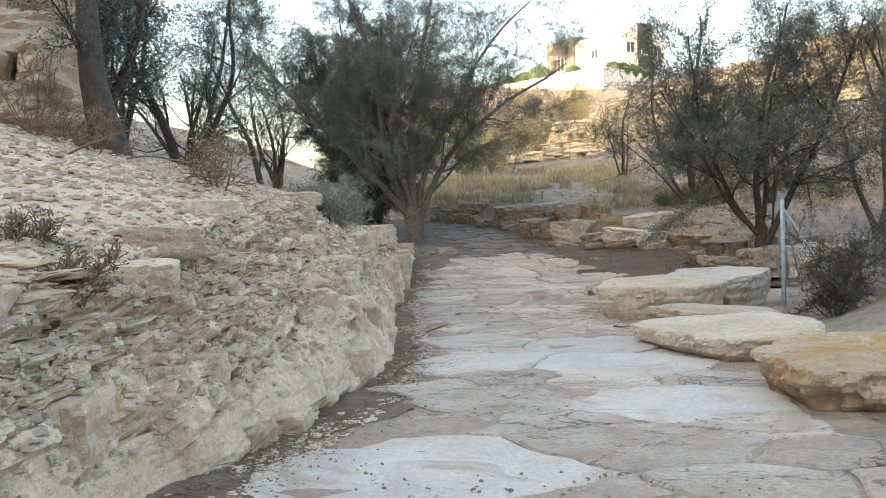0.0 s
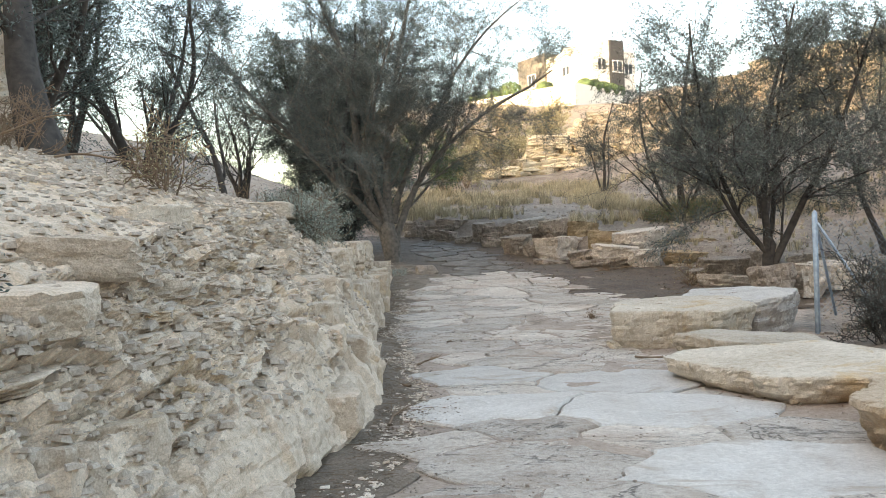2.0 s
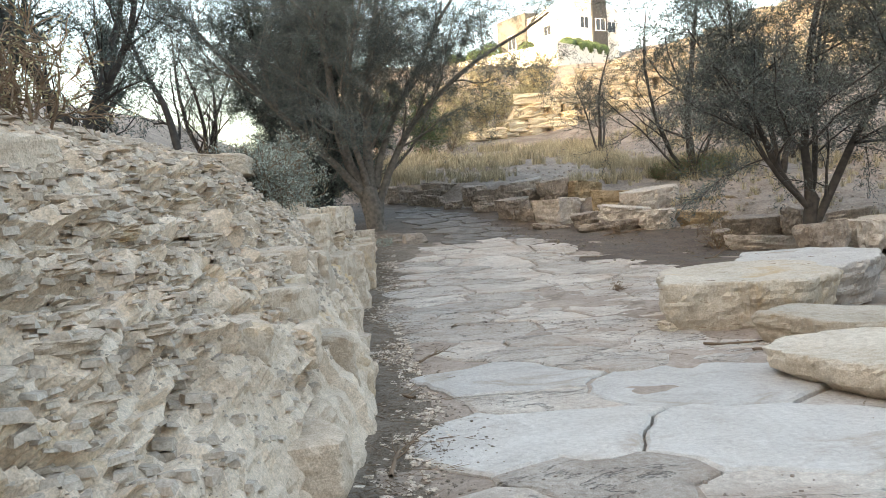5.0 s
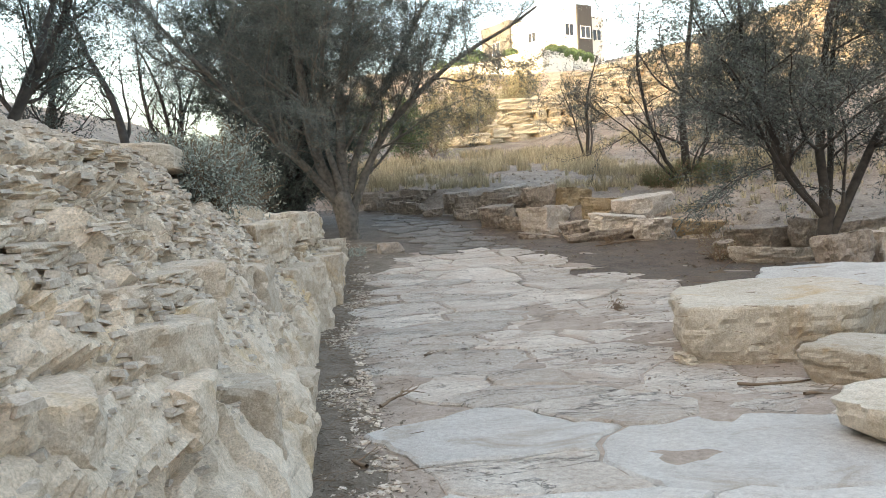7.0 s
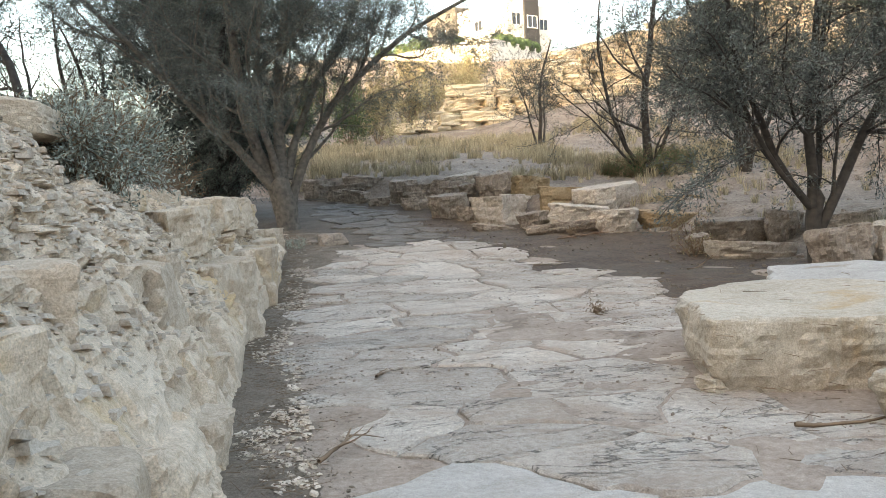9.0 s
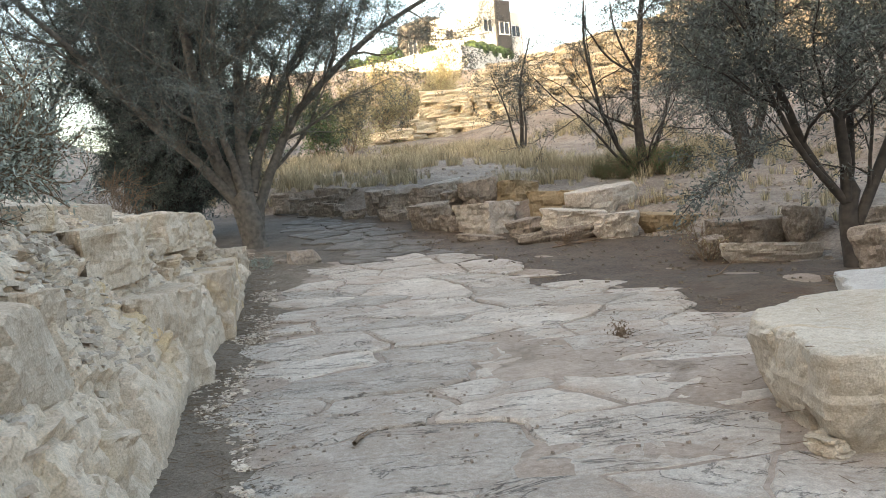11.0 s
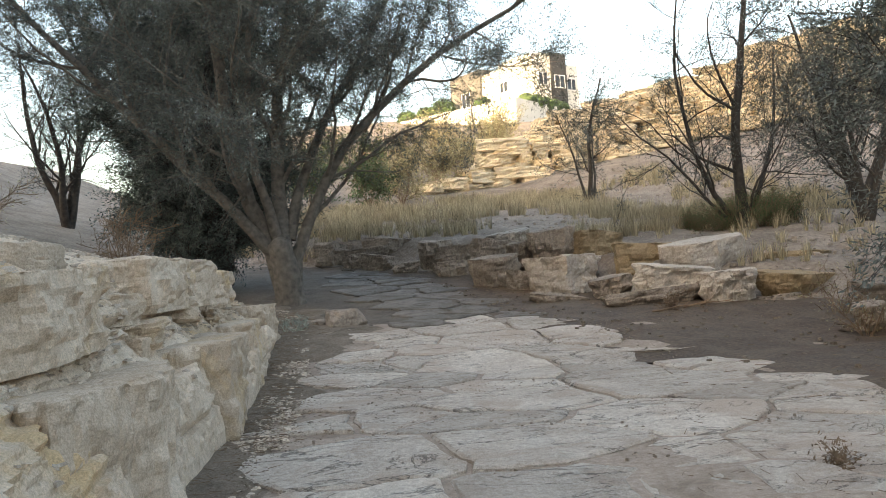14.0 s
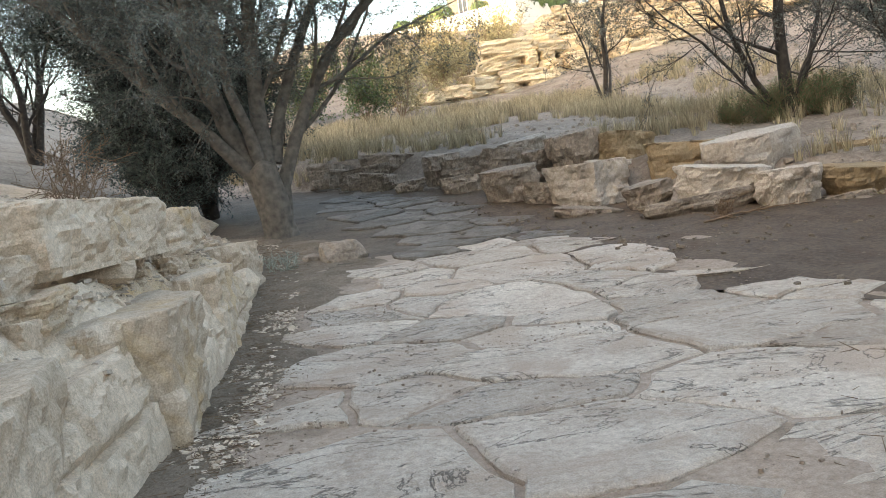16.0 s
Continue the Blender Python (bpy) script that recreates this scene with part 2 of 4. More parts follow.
M_GROUND = stone_mat("valley_ground", (.14, .108, .083), (.37, .31, .26), (.20, .15, .115), 0.8, 0.6)
M_SOIL = stone_mat("bed_soil", (.26, .195, .15), (.48, .385, .315), (.22, .17, .13), 1.3, 0.7, stain_at=0.56)
M_LITTER = stone_mat("leaf_litter", (.14, .105, .078), (.33, .265, .205), None, 2.2, 1.0)
M_DAMP = stone_mat("damp_silt", (.06, .040, .028), (.17, .122, .086), (.10, .062, .04), 1.2, 0.5, rough=0.75)
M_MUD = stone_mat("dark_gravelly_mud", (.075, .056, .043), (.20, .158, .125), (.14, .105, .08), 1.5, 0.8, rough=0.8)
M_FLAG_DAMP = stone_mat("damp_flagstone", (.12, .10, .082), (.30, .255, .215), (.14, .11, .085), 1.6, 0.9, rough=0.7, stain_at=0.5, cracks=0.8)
M_BARK = plain_mat("grey_bark", (.16, .14, .12), 0.9, vary=0.45, scale=9, bump=0.8)
M_BARK_DARK = plain_mat("dark_bark", (.065, .055, .048), 0.9, vary=0.4, scale=9, bump=0.8)
M_TWIG = plain_mat("dry_twig", (.22, .15, .10), 0.9, vary=0.3, bump=0)
M_LEAF = plain_mat("grey_green_leaf", (.118, .132, .122), 0.7, vary=0.3, scale=1.2, bump=0, island=True)
M_LEAF_DARK = plain_mat("dark_feathery_leaf", (.098, .12, .108), 0.8, vary=0.3, scale=1.0, bump=0, island=True)
M_LEAF_GREEN = plain_mat("green_leaf", (.095, .14, .06), 0.65, vary=0.3, scale=1.2, bump=0, island=True)
M_LEAF_SAGE = plain_mat("sage_leaf", (.33, .36, .31), 0.8, vary=0.2, scale=3, bump=0, island=True)
M_LEAF_DRY = plain_mat("straw_leaf", (.36, .32, .19), 0.8, vary=0.25, scale=1.5, bump=0, island=True)
M_GRASS = plain_mat("dry_grass", (.40, .34, .23), 0.85, vary=0.3, scale=0.8, bump=0, island=True)
M_RENDER = plain_mat("cream_render", (.74, .71, .66), 0.8, vary=0.05, scale=0.6, bump=0.05)
M_RENDER_GREY = plain_mat("grey_render", (.055, .055, .06), 0.8, vary=0.06, scale=0.6, bump=0.05)
M_RENDER_TAUPE = plain_mat("taupe_render", (.16, .15, .14), 0.8, vary=0.06, scale=0.6, bump=0.05)
M_FRAME = plain_mat("white_window_frame", (.75, .75, .75), 0.5, vary=0.05)
M_GLASS = plain_mat("dark_window_glass", (.05, .06, .08), 0.08, vary=0.1)
M_STEEL = plain_mat("galvanised_steel", (.30, .36, .42), 0.45, metal=0.6, vary=0.25, scale=12)


# ---------------------------------------------------------------- large structure: ground, bank, stream bed
def spaced(dense0, dense1, step, out0, out1, grow=1.35):
    c = list(np.arange(dense0, dense1 + 1e-6, step))
    s = step
    while c[-1] < out1:
        s *= grow
        c.append(c[-1] + s)
    s = step
    while c[0] > out0:
        s *= grow
        c.insert(0, c[0] - s)
    return np.array(c)


gx = spaced(-3.2, 13.0, 0.14, -1500, 1500, 1.12)
gy = spaced(-2.0, 46.0, 0.17, -1500, 1500, 1.12)
GX, GY = np.meshgrid(gx, gy, indexing="ij")
px, py = GX.ravel(), GY.ravel()
pz = land(px, py)
flat3 = np.stack([px, py, 0 * px], 1)
near = smooth(70, 30, np.hypot(px, py - 20))
pz = pz - .022 * near * (px < np.interp(py, TY, TX))
for bx0, by0, br in ((2.9, 17.0, 1.9), (2.2, 18.8, 1.5), (1.6, 13.0, 1.3), (1.2, 8.9, .9), (2.2, 6.2, 1.4), (.3, 6.9, .9)):
    pz = pz + .026 * smooth(br, br * .3, np.hypot((px - bx0) * .8, py - by0) + .5 * fbm(flat3 * 1.1, 3, 14))
pz = pz + near * (0.018 * fbm(flat3 * 1.7, 4, 5) + 0.055 * np.maximum(0, fbm(flat3 * 0.7, 3, 9)))
off_bed = smooth(0.3, 1.6, px - np.interp(py, TY, TX))
pz = pz + off_bed * (0.10 * fbm(flat3 * 0.9, 4, 6) + .6 * smooth(20, 90, np.hypot(px, py - 15)) * fbm(flat3 * 0.12, 4, 8))
ground = tagged(new("ground", mesh_from("ground", np.stack([px, py, pz], 1), grid_faces(len(gx), len(gy)), M_GROUND)),
                "dry pinkish-brown gravel and silt of the valley floor and slopes", "ground", kind="structure")

ground.data.materials.append(M_SOIL)
ground.data.materials.append(M_MUD)
gf = grid_faces(len(gx), len(gy))
mid_x, mid_y = px[gf].mean(1), py[gf].mean(1)
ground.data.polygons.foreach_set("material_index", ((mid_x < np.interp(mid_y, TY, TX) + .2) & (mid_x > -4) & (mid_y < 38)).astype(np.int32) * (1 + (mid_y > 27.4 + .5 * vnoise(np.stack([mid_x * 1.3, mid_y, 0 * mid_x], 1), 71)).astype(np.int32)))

# strip of dark litter in the trough at the foot of the bank
ly = np.arange(1, 31, .08)
lu = np.linspace(0, 1, 14)
LV = np.array([(np.interp(y, FY, FX) - .25 + u * (.75 + (1.0 if 25 < y < 30 else 0) + .25 * math.sin(y * 1.7)), y, 0) for y in ly for u in lu])
LV[:, 2] = bed(LV[:, 1]) + .035 * fbm(LV * 2.5, 4, 25) + .035 - .055 * np.tile(lu, len(ly)) ** 1.5
tagged(new("litter_strip", mesh_from("litter_strip", LV, grid_faces(len(ly), 14), M_LITTER)), "dark leaf and twig litter along the foot of the bank", "litter", kind="structure")

# damp silt on the inner side of the bend, below the boulders
RY = [17, 19, 21.7, 23.5, 26, 29, 31, 33.4, 36]
RX = [5.9, 4.9, 4.9, 4.0, 3.2, 2.7, 2.4, 1.8, .6]     # right edge of the flagstones
ny, nu = 150, 40
yy = np.linspace(18.6, 35.0, ny)
uu = np.linspace(0, 1, nu)
V = []
for y in yy:
    a, b = np.interp(y, RY, RX) - 0.35, np.interp(y, TY, TX) + 0.5
    for u in uu:
        V.append((a + (b - a) * u, y, 0))
V = np.array(V)
V[:, 2] = bed(V[:, 1]) - 0.02 + 0.055 * fbm(V * 1.3, 4, 21) + 0.045 * smooth(0, .3, np.tile(uu, ny))
silt = tagged(new("damp_silt", mesh_from("damp_silt", V, grid_faces(ny, nu), M_DAMP)), "dark damp silt in the bend of the dry stream bed", "silt", kind="structure")

# left bank: a sheet from the foot over the face to the plateau
by = np.concatenate([np.arange(-6, 3, .09), np.arange(3, 26, .034), np.arange(26, 33.01, .07)])
bv = np.concatenate([np.linspace(0, 1, 95), 1 + np.linspace(0.02, 1, 60) ** 1.3])
BY, BV = np.meshgrid(by, bv, indexing="ij")
BY, BV = BY.ravel(), BV.ravel()
foot, crest_x, crest_z = np.interp(BY, FY, FX), np.interp(BY, CY, CX), np.interp(BY, CY, CZ)
u = np.clip(BV, 0, 1)
w = np.clip(BV - 1, 0, 1)
base_z = bed(BY) - 0.12
power = np.interp(BY, [0, 8, 11, 16, 18, 30], [.8, .75, .72, .62, .5, .55])
bx = foot + (crest_x - foot) * u - 4.6 * w
bz = base_z + (crest_z - base_z) * u ** power + 0.30 * 4.6 * w
P = np.stack([bx, BY, bz], 1)
warp = P + 0.35 * np.stack([fbm(P * 0.9, 3, 31), fbm(P * 0.9, 3, 32), fbm(P * 0.9, 3, 33)], 1)
cell = np.floor(warp * np.array([0.9, 1.0, 1.7]) + 0.37).astype(np.int64)
block = hash3(cell[:, 0], cell[:, 1], cell[:, 2], 5)
cell2 = np.floor(warp * np.array([3.1, 2.3, 6.0])).astype(np.int64)
block2 = hash3(cell2[:, 0], cell2[:, 1], cell2[:, 2], 9)
tilt_z = warp[:, 2] + 0.05 * warp[:, 1]
layer = hash3(np.floor(tilt_z * 9 + 0.8 * vnoise(warp * 0.8, 41)).astype(np.int64), np.floor(warp[:, 1] * 1.7).astype(np.int64), 0 * cell[:, 0], 12)
face = smooth(0.0, 0.05, BV) * (1 - 0.85 * smooth(0.85, 1.15, BV))
thin = smooth(0.36, 0.52, BV + .15 * vnoise(P * .7, 46)) * smooth(14.5, 11.5, BY) + 0.18      # thin beds high on the near face
far_end = smooth(15.5, 18.5, BY)
bed_z = bz + .12 * vnoise(warp * .6, 66)
seam = smooth(.06, .0, np.abs(bed_z - .95)) + .8 * smooth(.05, .0, np.abs(bed_z - .58)) + .5 * smooth(.035, .0, np.abs(bed_z - .2))
upright = smooth(.045, .0, np.abs((BY + .5 * vnoise(warp * .8, 67) + .7 * np.floor(bed_z / .38)) % 2.1 - 1.0)) * smooth(.05, .2, BV)
set_back = -.10 * smooth(.58, .62, bed_z) * smooth(.97, .93, bed_z) + .05 * smooth(.6, .5, bed_z)
disp = face * ((0.085 - .035 * far_end) * block + 0.022 * block2 + 0.065 * layer * thin + (0.11 - .02 * far_end) * fbm(P * 1.2, 5, 43, .55)) + (0.03 - .01 * far_end) * fbm(P * 4.5, 4, 44, .6) + 0.06 * w * fbm(P * 1.6, 3, 45)
crack = smooth(.075, .0, np.abs(vnoise(warp * np.array([1.5, 1.3, 1.1]), 61))) + .8 * smooth(.06, .0, np.abs(vnoise(warp * np.array([1.1, .7, 2.6]) + 9, 62)))
course_z = tilt_z * 7.5 + .8 * vnoise(warp * np.array([.5, .5, .9]), 63) + .35 * vnoise(P * np.array([1.5, 2.2, 1.5]), 65)
course_n = np.floor(course_z).astype(np.int64)
run = np.floor(warp[:, 1] * 1.5 + .6 * hash3(course_n, 0 * course_n, 0 * course_n, 68)).astype(np.int64)
bedding = smooth(.34, .0, course_z % 1.0) * (.55 + .45 * hash3(course_n, run // 2, 0 * run, 69))
stepped = hash3(course_n, run, 0 * run, 70)
chopped = smooth(.12, .0, np.abs(vnoise(warp * np.array([4.0, 5.0, 3.0]), 64)))
disp = disp + far_end * face * (set_back - .15 * seam - .10 * upright)
disp = disp - face * ((.085 - .055 * far_end) * crack - .055 * stepped * np.clip(thin, 0, 1) + .13 * bedding * np.clip(thin, 0, 1) + .03 * chopped * np.clip(thin, 0, 1))
edge = smooth(1.0, 0.9, w)
out_x, out_z = np.where(w > 0, 0.1, 0.85), np.where(w > 0, 1.0, 0.5)
P = P + np.stack([disp * out_x, 0 * face, disp * out_z * edge - 0.12 * (1 - edge)], 1)
bank_me = mesh_from("bank_left", P, grid_faces(len(by), len(bv)), M_BANK, soft=False)
bank = tagged(new("bank_left", bank_me), "eroded cream limestone bank with thin crumbling beds above solid blocks", "rock bank", kind="structure")
bank_pts, bank_v = P.reshape(len(by), len(bv), 3), bv


def on_bank(y, v):
    """A point of the bank's sheet: v 0 foot, 1 crest, 2 back of the plateau."""
    i = int(np.clip(np.searchsorted(by, y), 0, len(by) - 1))
    j = int(np.clip(np.searchsorted(bank_v, v), 0, len(bank_v) - 1))
    return bank_pts[i, j]


# ---------------------------------------------------------------- rocks
def ico(level):
    bm = bmesh.new()
    bmesh.ops.create_icosphere(bm, subdivisions=level, radius=1)
    v = np.array([p.co[:] for p in bm.verts])
    f = [[q.index for q in p.verts] for p in bm.faces]
    bm.free()
    return v / np.linalg.norm(v, axis=1)[:, None], f


ICO = {k: ico(k) for k in (1, 2, 3, 4, 5)}


def rock_mesh(seed, size, mat, level=3, facets=9, flat=0.9, rough=0.05, soft=False, top_flat=True, grit=0.0):
    """An angular rock: the ball pushed out to a set of random planes, roughened; its base is at z = 0."""
    rng = np.random.RandomState(seed)
    d, f = ICO[level]
    aspect = min(1.0, size[2] / max(size[0], size[1]))
    planes = [((1, 0, 0), 1), ((-1, 0, 0), 1), ((0, 1, 0), 1), ((0, -1, 0), 1), ((0, 0, 1), flat), ((0, 0, -1), 0.9)]
    for _ in range(facets):
        n = rng.normal(size=3)
        n /= np.linalg.norm(n)
        if top_flat and n[2] > 0.75:
            continue
        n[2] *= 0.9 * aspect if aspect > .5 else .3 * aspect
        n /= np.linalg.norm(n)
        planes.append((tuple(n), rng.uniform(1.0, 1.35)))
    tip = rng.normal(size=(6, 3)) * 0.12 * np.array([1, 1, 1.2 * aspect])
    tip[4:] *= 0.35
    r = 0
    for k, (n, h) in enumerate(planes):
        n = np.array(n) + (tip[k] if k < 6 else 0)
        n /= np.linalg.norm(n)
        c = d @ n
        r = r + (np.maximum(c, 0.02) / h) ** 24
    p = d * (r ** (-1 / 24))[:, None]
    size = np.array(size) / 2
    q = p * size
    k = 1.0 / max(size)
    n1 = fbm(q * 2.2 * k + seed, 4, seed)
    n2 = fbm(q * np.array([1.2, 1.2, 7.0]) * k + seed, 3, seed + 3)
    q = q + d * (n1 * rough * 1.6 + n2 * rough * (.2 if grit else 1))[:, None] * size.mean()
    if grit:
        pits = smooth(.25, .6, vnoise(q * 14 + seed, seed + 5)) * smooth(-.1, .3, fbm(q * 1.6 + seed, 2, seed + 6))
        ledge = smooth(.10, 0, np.abs(vnoise(q * np.array([1.1, 1.1, 5.0]) + seed, seed + 7)))
        push = grit * (fbm(q * 1.3 + seed, 3, seed + 1) + .55 * fbm(q * 5 + seed, 3, seed + 2) + .3 * fbm(q * 16, 2, seed + 4) - .35 * pits - .18 * ledge)
        q = q + d * np.array([1, 1, .5]) * push[:, None]
    q[:, 2] -= q[:, 2].min()
    return mesh_from("rock", q, f, mat, soft)


def slab_mesh(seed, size, mat, corners=7, under=.14, rough=.03, pits=0.0, n=120, power=26, lamina=.012, rows=30):
    """A broken bed of limestone: a many-cornered outline, steep ragged sides with a hollow foot, and a level laminated top; its base is at z = 0."""
    rng = np.random.RandomState(seed)
    th = np.arange(n) * 2 * np.pi / n
    r = 0
    for k in range(corners):
        a, h = 2 * np.pi * (k + rng.uniform(-.32, .32)) / corners, rng.uniform(.74, 1.0)
        r = r + (np.maximum(np.cos(th - a), .02) / h) ** power
    r = r ** (-1 / power) * (1 + .07 * fbm(np.stack([np.cos(th), np.sin(th), 0 * th], 1) * 2.2 + seed, 4, seed + 8, .6))
    ox, oy = r * np.cos(th), r * np.sin(th)
    ox, oy = (ox - (ox.max() + ox.min()) / 2) / (np.ptp(ox) / 2), (oy - (oy.max() + oy.min()) / 2) / (np.ptp(oy) / 2)
    t = np.linspace(0, 1, rows)
    hz = np.interp(t, [0, .03, .48, .54, .60, 1], [0, 0, .93, .985, 1, 1])
    hr = np.interp(t, [0, .03, .12, .3, .45, .50, .55, .60, 1], [.7, 1 - under, 1 - under * .8, .97, 1, 1, .985, .95, .03])
    half = np.array(size) / 2
    q = np.stack([hr[:, None] * ox[None] * half[0], hr[:, None] * oy[None] * half[1], np.repeat((hz * size[2])[:, None], n, 1)], 2).reshape(-1, 3)
    out = np.stack([np.tile(np.cos(th), rows), np.tile(np.sin(th), rows), np.zeros(rows * n)], 1)
    side = np.repeat(smooth(.68, .55, t), n)
    top = np.repeat(smooth(.52, .62, t), n)
    m = 1.6 / max(size[0], .5)
    w = q + seed * 3.7
    beds = hash3(np.floor(w[:, 2] * 6 / size[2] + 1.2 * vnoise(w * 1.6 * m, seed)).astype(np.int64), np.floor(np.repeat(t[:, None] * 0, n, 1).ravel() + np.tile(th, rows) * 1.3).astype(np.int64), np.zeros(rows * n, np.int64), seed)
    chunk = np.floor((w + .12 * fbm(w * 2, 2, seed + 9)[:, None]) * np.array([2.6, 2.6, 4.2])).astype(np.int64)
    push = rough * (0.45 * hash3(chunk[:, 0], chunk[:, 1], chunk[:, 2], seed + 10) + .5 * fbm(w * 11, 3, seed + 11) + 1.6 * fbm(w * 2.0 * m, 3, seed) + .9 * fbm(w * 7 * m, 3, seed + 1) + .45 * beds)
    if pits:
        push = push - pits * smooth(.3, .62, vnoise(w * 13, seed + 5))
    q = q + out * (push * side)[:, None]
    lam = fbm(w * np.array([1.0, 1.0, .2]) * 1.4 * m, 4, seed + 2)
    q[:, 2] += top * (rough * .5 * fbm(w * 1.1 * m, 3, seed + 3) + lamina * np.floor(lam * 5) * .6 + .012 * fbm(w * 6, 3, seed + 4))
    if pits:
        q[:, 2] -= top * pits * .8 * smooth(.3, .62, vnoise(w * 13, seed + 5))
    verts = np.concatenate([q, [[q[-n:, 0].mean(), q[-n:, 1].mean(), q[-n:, 2].mean()]]])
    i, j = np.meshgrid(np.arange(rows - 1), np.arange(n), indexing="ij")
    a, b = (i * n + j).ravel(), (i * n + (j + 1) % n).ravel()
    f = np.stack([a, b, b + n, a + n], 1).tolist() + [((rows - 1) * n + k, (rows - 1) * n + (k + 1) % n, rows * n) for k in range(n)]
    return mesh_from("rock", verts, f, mat, soft=False)


def slab(name, seed, at, size, turn, mat, label, category="boulder", group="", tilt=(0, 0), **kw):
    ob = new(name, slab_mesh(seed, size, mat, **kw))
    ob.matrix_world = pose(*at, tilt[0], tilt[1], turn)
    return tagged(ob, label, category, group)


def rock(name, seed, at, size, turn, mat, label, category="boulder", group="", tilt=(0, 0), **kw):
    ob = new(name, rock_mesh(seed, size, mat, **kw))
    ob.matrix_world = pose(*at, tilt[0], tilt[1], turn)
    return tagged(ob, label, category, group)


# large pale slabs along the right edge of the bed
slab("stone_slab", 11, (3.75, 15.0, -.33), (2.6, 2.5, .62), 4, M_SLAB, "thick flat pale limestone slab with an ochre broken edge", "stone slab", corners=6, rough=.05, n=200, pits=.012)
slab("stone_slab", 12, (5.1, 15.9, -.28), (2.0, 2.3, .62), -20, M_WHITE, "whitish limestone slab lying against a larger one", "stone slab", rough=.05, n=160, tilt=(2, -3))
slab("stone_slab", 13, (4.1, 12.85, -.36), (2.0, 1.25, .36), -24, M_SLAB, "thin tilted pale limestone slab beside the stream bed", "stone slab", corners=5, rough=.035, n=160, tilt=(0, 2))
slab("stone_slab", 14, (3.75, 10.7, -.38), (1.9, 2.7, .42), 16, M_SLAB, "long flat limestone slab with a hollow under its edge", "stone slab", corners=6, under=.3, rough=.05, n=180, pits=.006, tilt=(0, -3))
slab("boulder", 15, (4.05, 7.8, -.5), (2.2, 2.8, .64), 10, M_OCHRE, "pitted ochre limestone boulder at the edge of the bed", "boulder", corners=8, under=.2, rough=.09, n=220, pits=.035)
slab("boulder", 16, (4.0, 5.5, -.4), (1.9, 1.8, .5), -10, M_SLAB, "pale rounded limestone boulder at the edge of the bed", "boulder", corners=8, rough=.06, n=140, pits=.015)
slab("boulder", 17, (3.9, 3.2, -.3), (2.0, 2.2, .5), 30, M_SLAB, "pale limestone boulder at the edge of the bed", "boulder", rough=.06)
slab("boulder", 18, (2.62, 14.2, -.30), (.22, .2, .14), 30, M_SLAB, "small loose stone beside a large slab", "boulder", n=40)

# boulders round the bend, row by row: x, y, z of the base, width, depth, height, turn, stone (0 brown-grey, 1 pale, 2 tan)
FRONT = [(4.5, 29.9, .56, 1.5, 1.0, .78, -6, 1), (3.4, 31.3, .74, 1.15, .9, .70, 8, 0), (3.8, 30.5, .62, .75, .7, .46, -20, 0), (5.1, 28.6, .34, .82, .7, .55, 14, 0), (5.95, 27.95, .55, 1.65, 1.0, .48, -4, 1),
         (5.6, 27.75, .26, 2.15, 1.1, .37, 5, 0), (6.75, 27.3, .32, 1.05, .8, .56, -14, 1), (8.0, 27.4, .3, 1.7, .9, .48, 2, 2), (7.6, 27.2, .06, .95, .7, .33, 20, 0), (4.1, 28.85, .37, 1.1, .6, .23, -10, 0)]
BACK = [(7.1, 29.0, .8, 2.0, 1.0, .68, 10, 1), (8.75, 28.6, .62, 1.5, .8, .5, -6, 2), (6.3, 29.9, .86, 1.9, 1.0, .62, 4, 2), (4.8, 31.5, 1.1, 1.15, .8, .86, -10, 0), (5.65, 31.1, 1.1, 1.15, .8, .7, 22, 2), (4.2, 32.1, 1.2, .7, .6, .53, 30, 0), (5.1, 30.7, .98, .85, .7, .36, 0, 1)]
LEDGES = [(2.75, 33.1, .92, 1.1, .8, .46, 6, 0), (1.75, 34.3, 1.08, .7, .6, .37, -8, 0), (1.05, 35.5, 1.24, 1.0, .8, .48, 10, 0), (.55, 36.1, 1.34, .65, .6, .42, 0, 0), (1.5, 36.6, 1.5, 1.7, .9, .68, -4, 0), (2.55, 34.9, 1.2, 1.0, .8, .78, 14, 0), (3.05, 34.0, 1.2, 1.3, .8, .58, -6, 0), (3.75, 33.2, 1.2, 1.3, .8, .66, 5, 0),
          (4.35, 33.9, 1.5, 1.2, .8, .56, 0, 1), (-.1, 37.1, 1.5, 1.15, .8, .64, 9, 0), (.9, 36.4, 1.45, 1.3, .8, .49, -12, 0)]
BEND = [(8.3, 24.9, .1, 1.65, .9, .53, -8, 0), (7.9, 23.5, -.2, 1.95, .9, .42, -6, 1), (7.3, 24.2, .05, .5, .5, .33, 30, 0), (9.1, 24.4, .1, .9, .8, .67, 12, 0), (7.45, 19.8, -.1, .95, .8, .72, -10, 0), (8.3, 20.0, -.1, .8, .7, .7, 24, 1), (9.2, 20.6, .05, 1.3, .9, .55, -15, 1), (9.9, 23.2, .2, 1.2, .8, .5, 10, 0), (8.9, 22.2, .0, 1.2, .8, .45, 40, 0)]
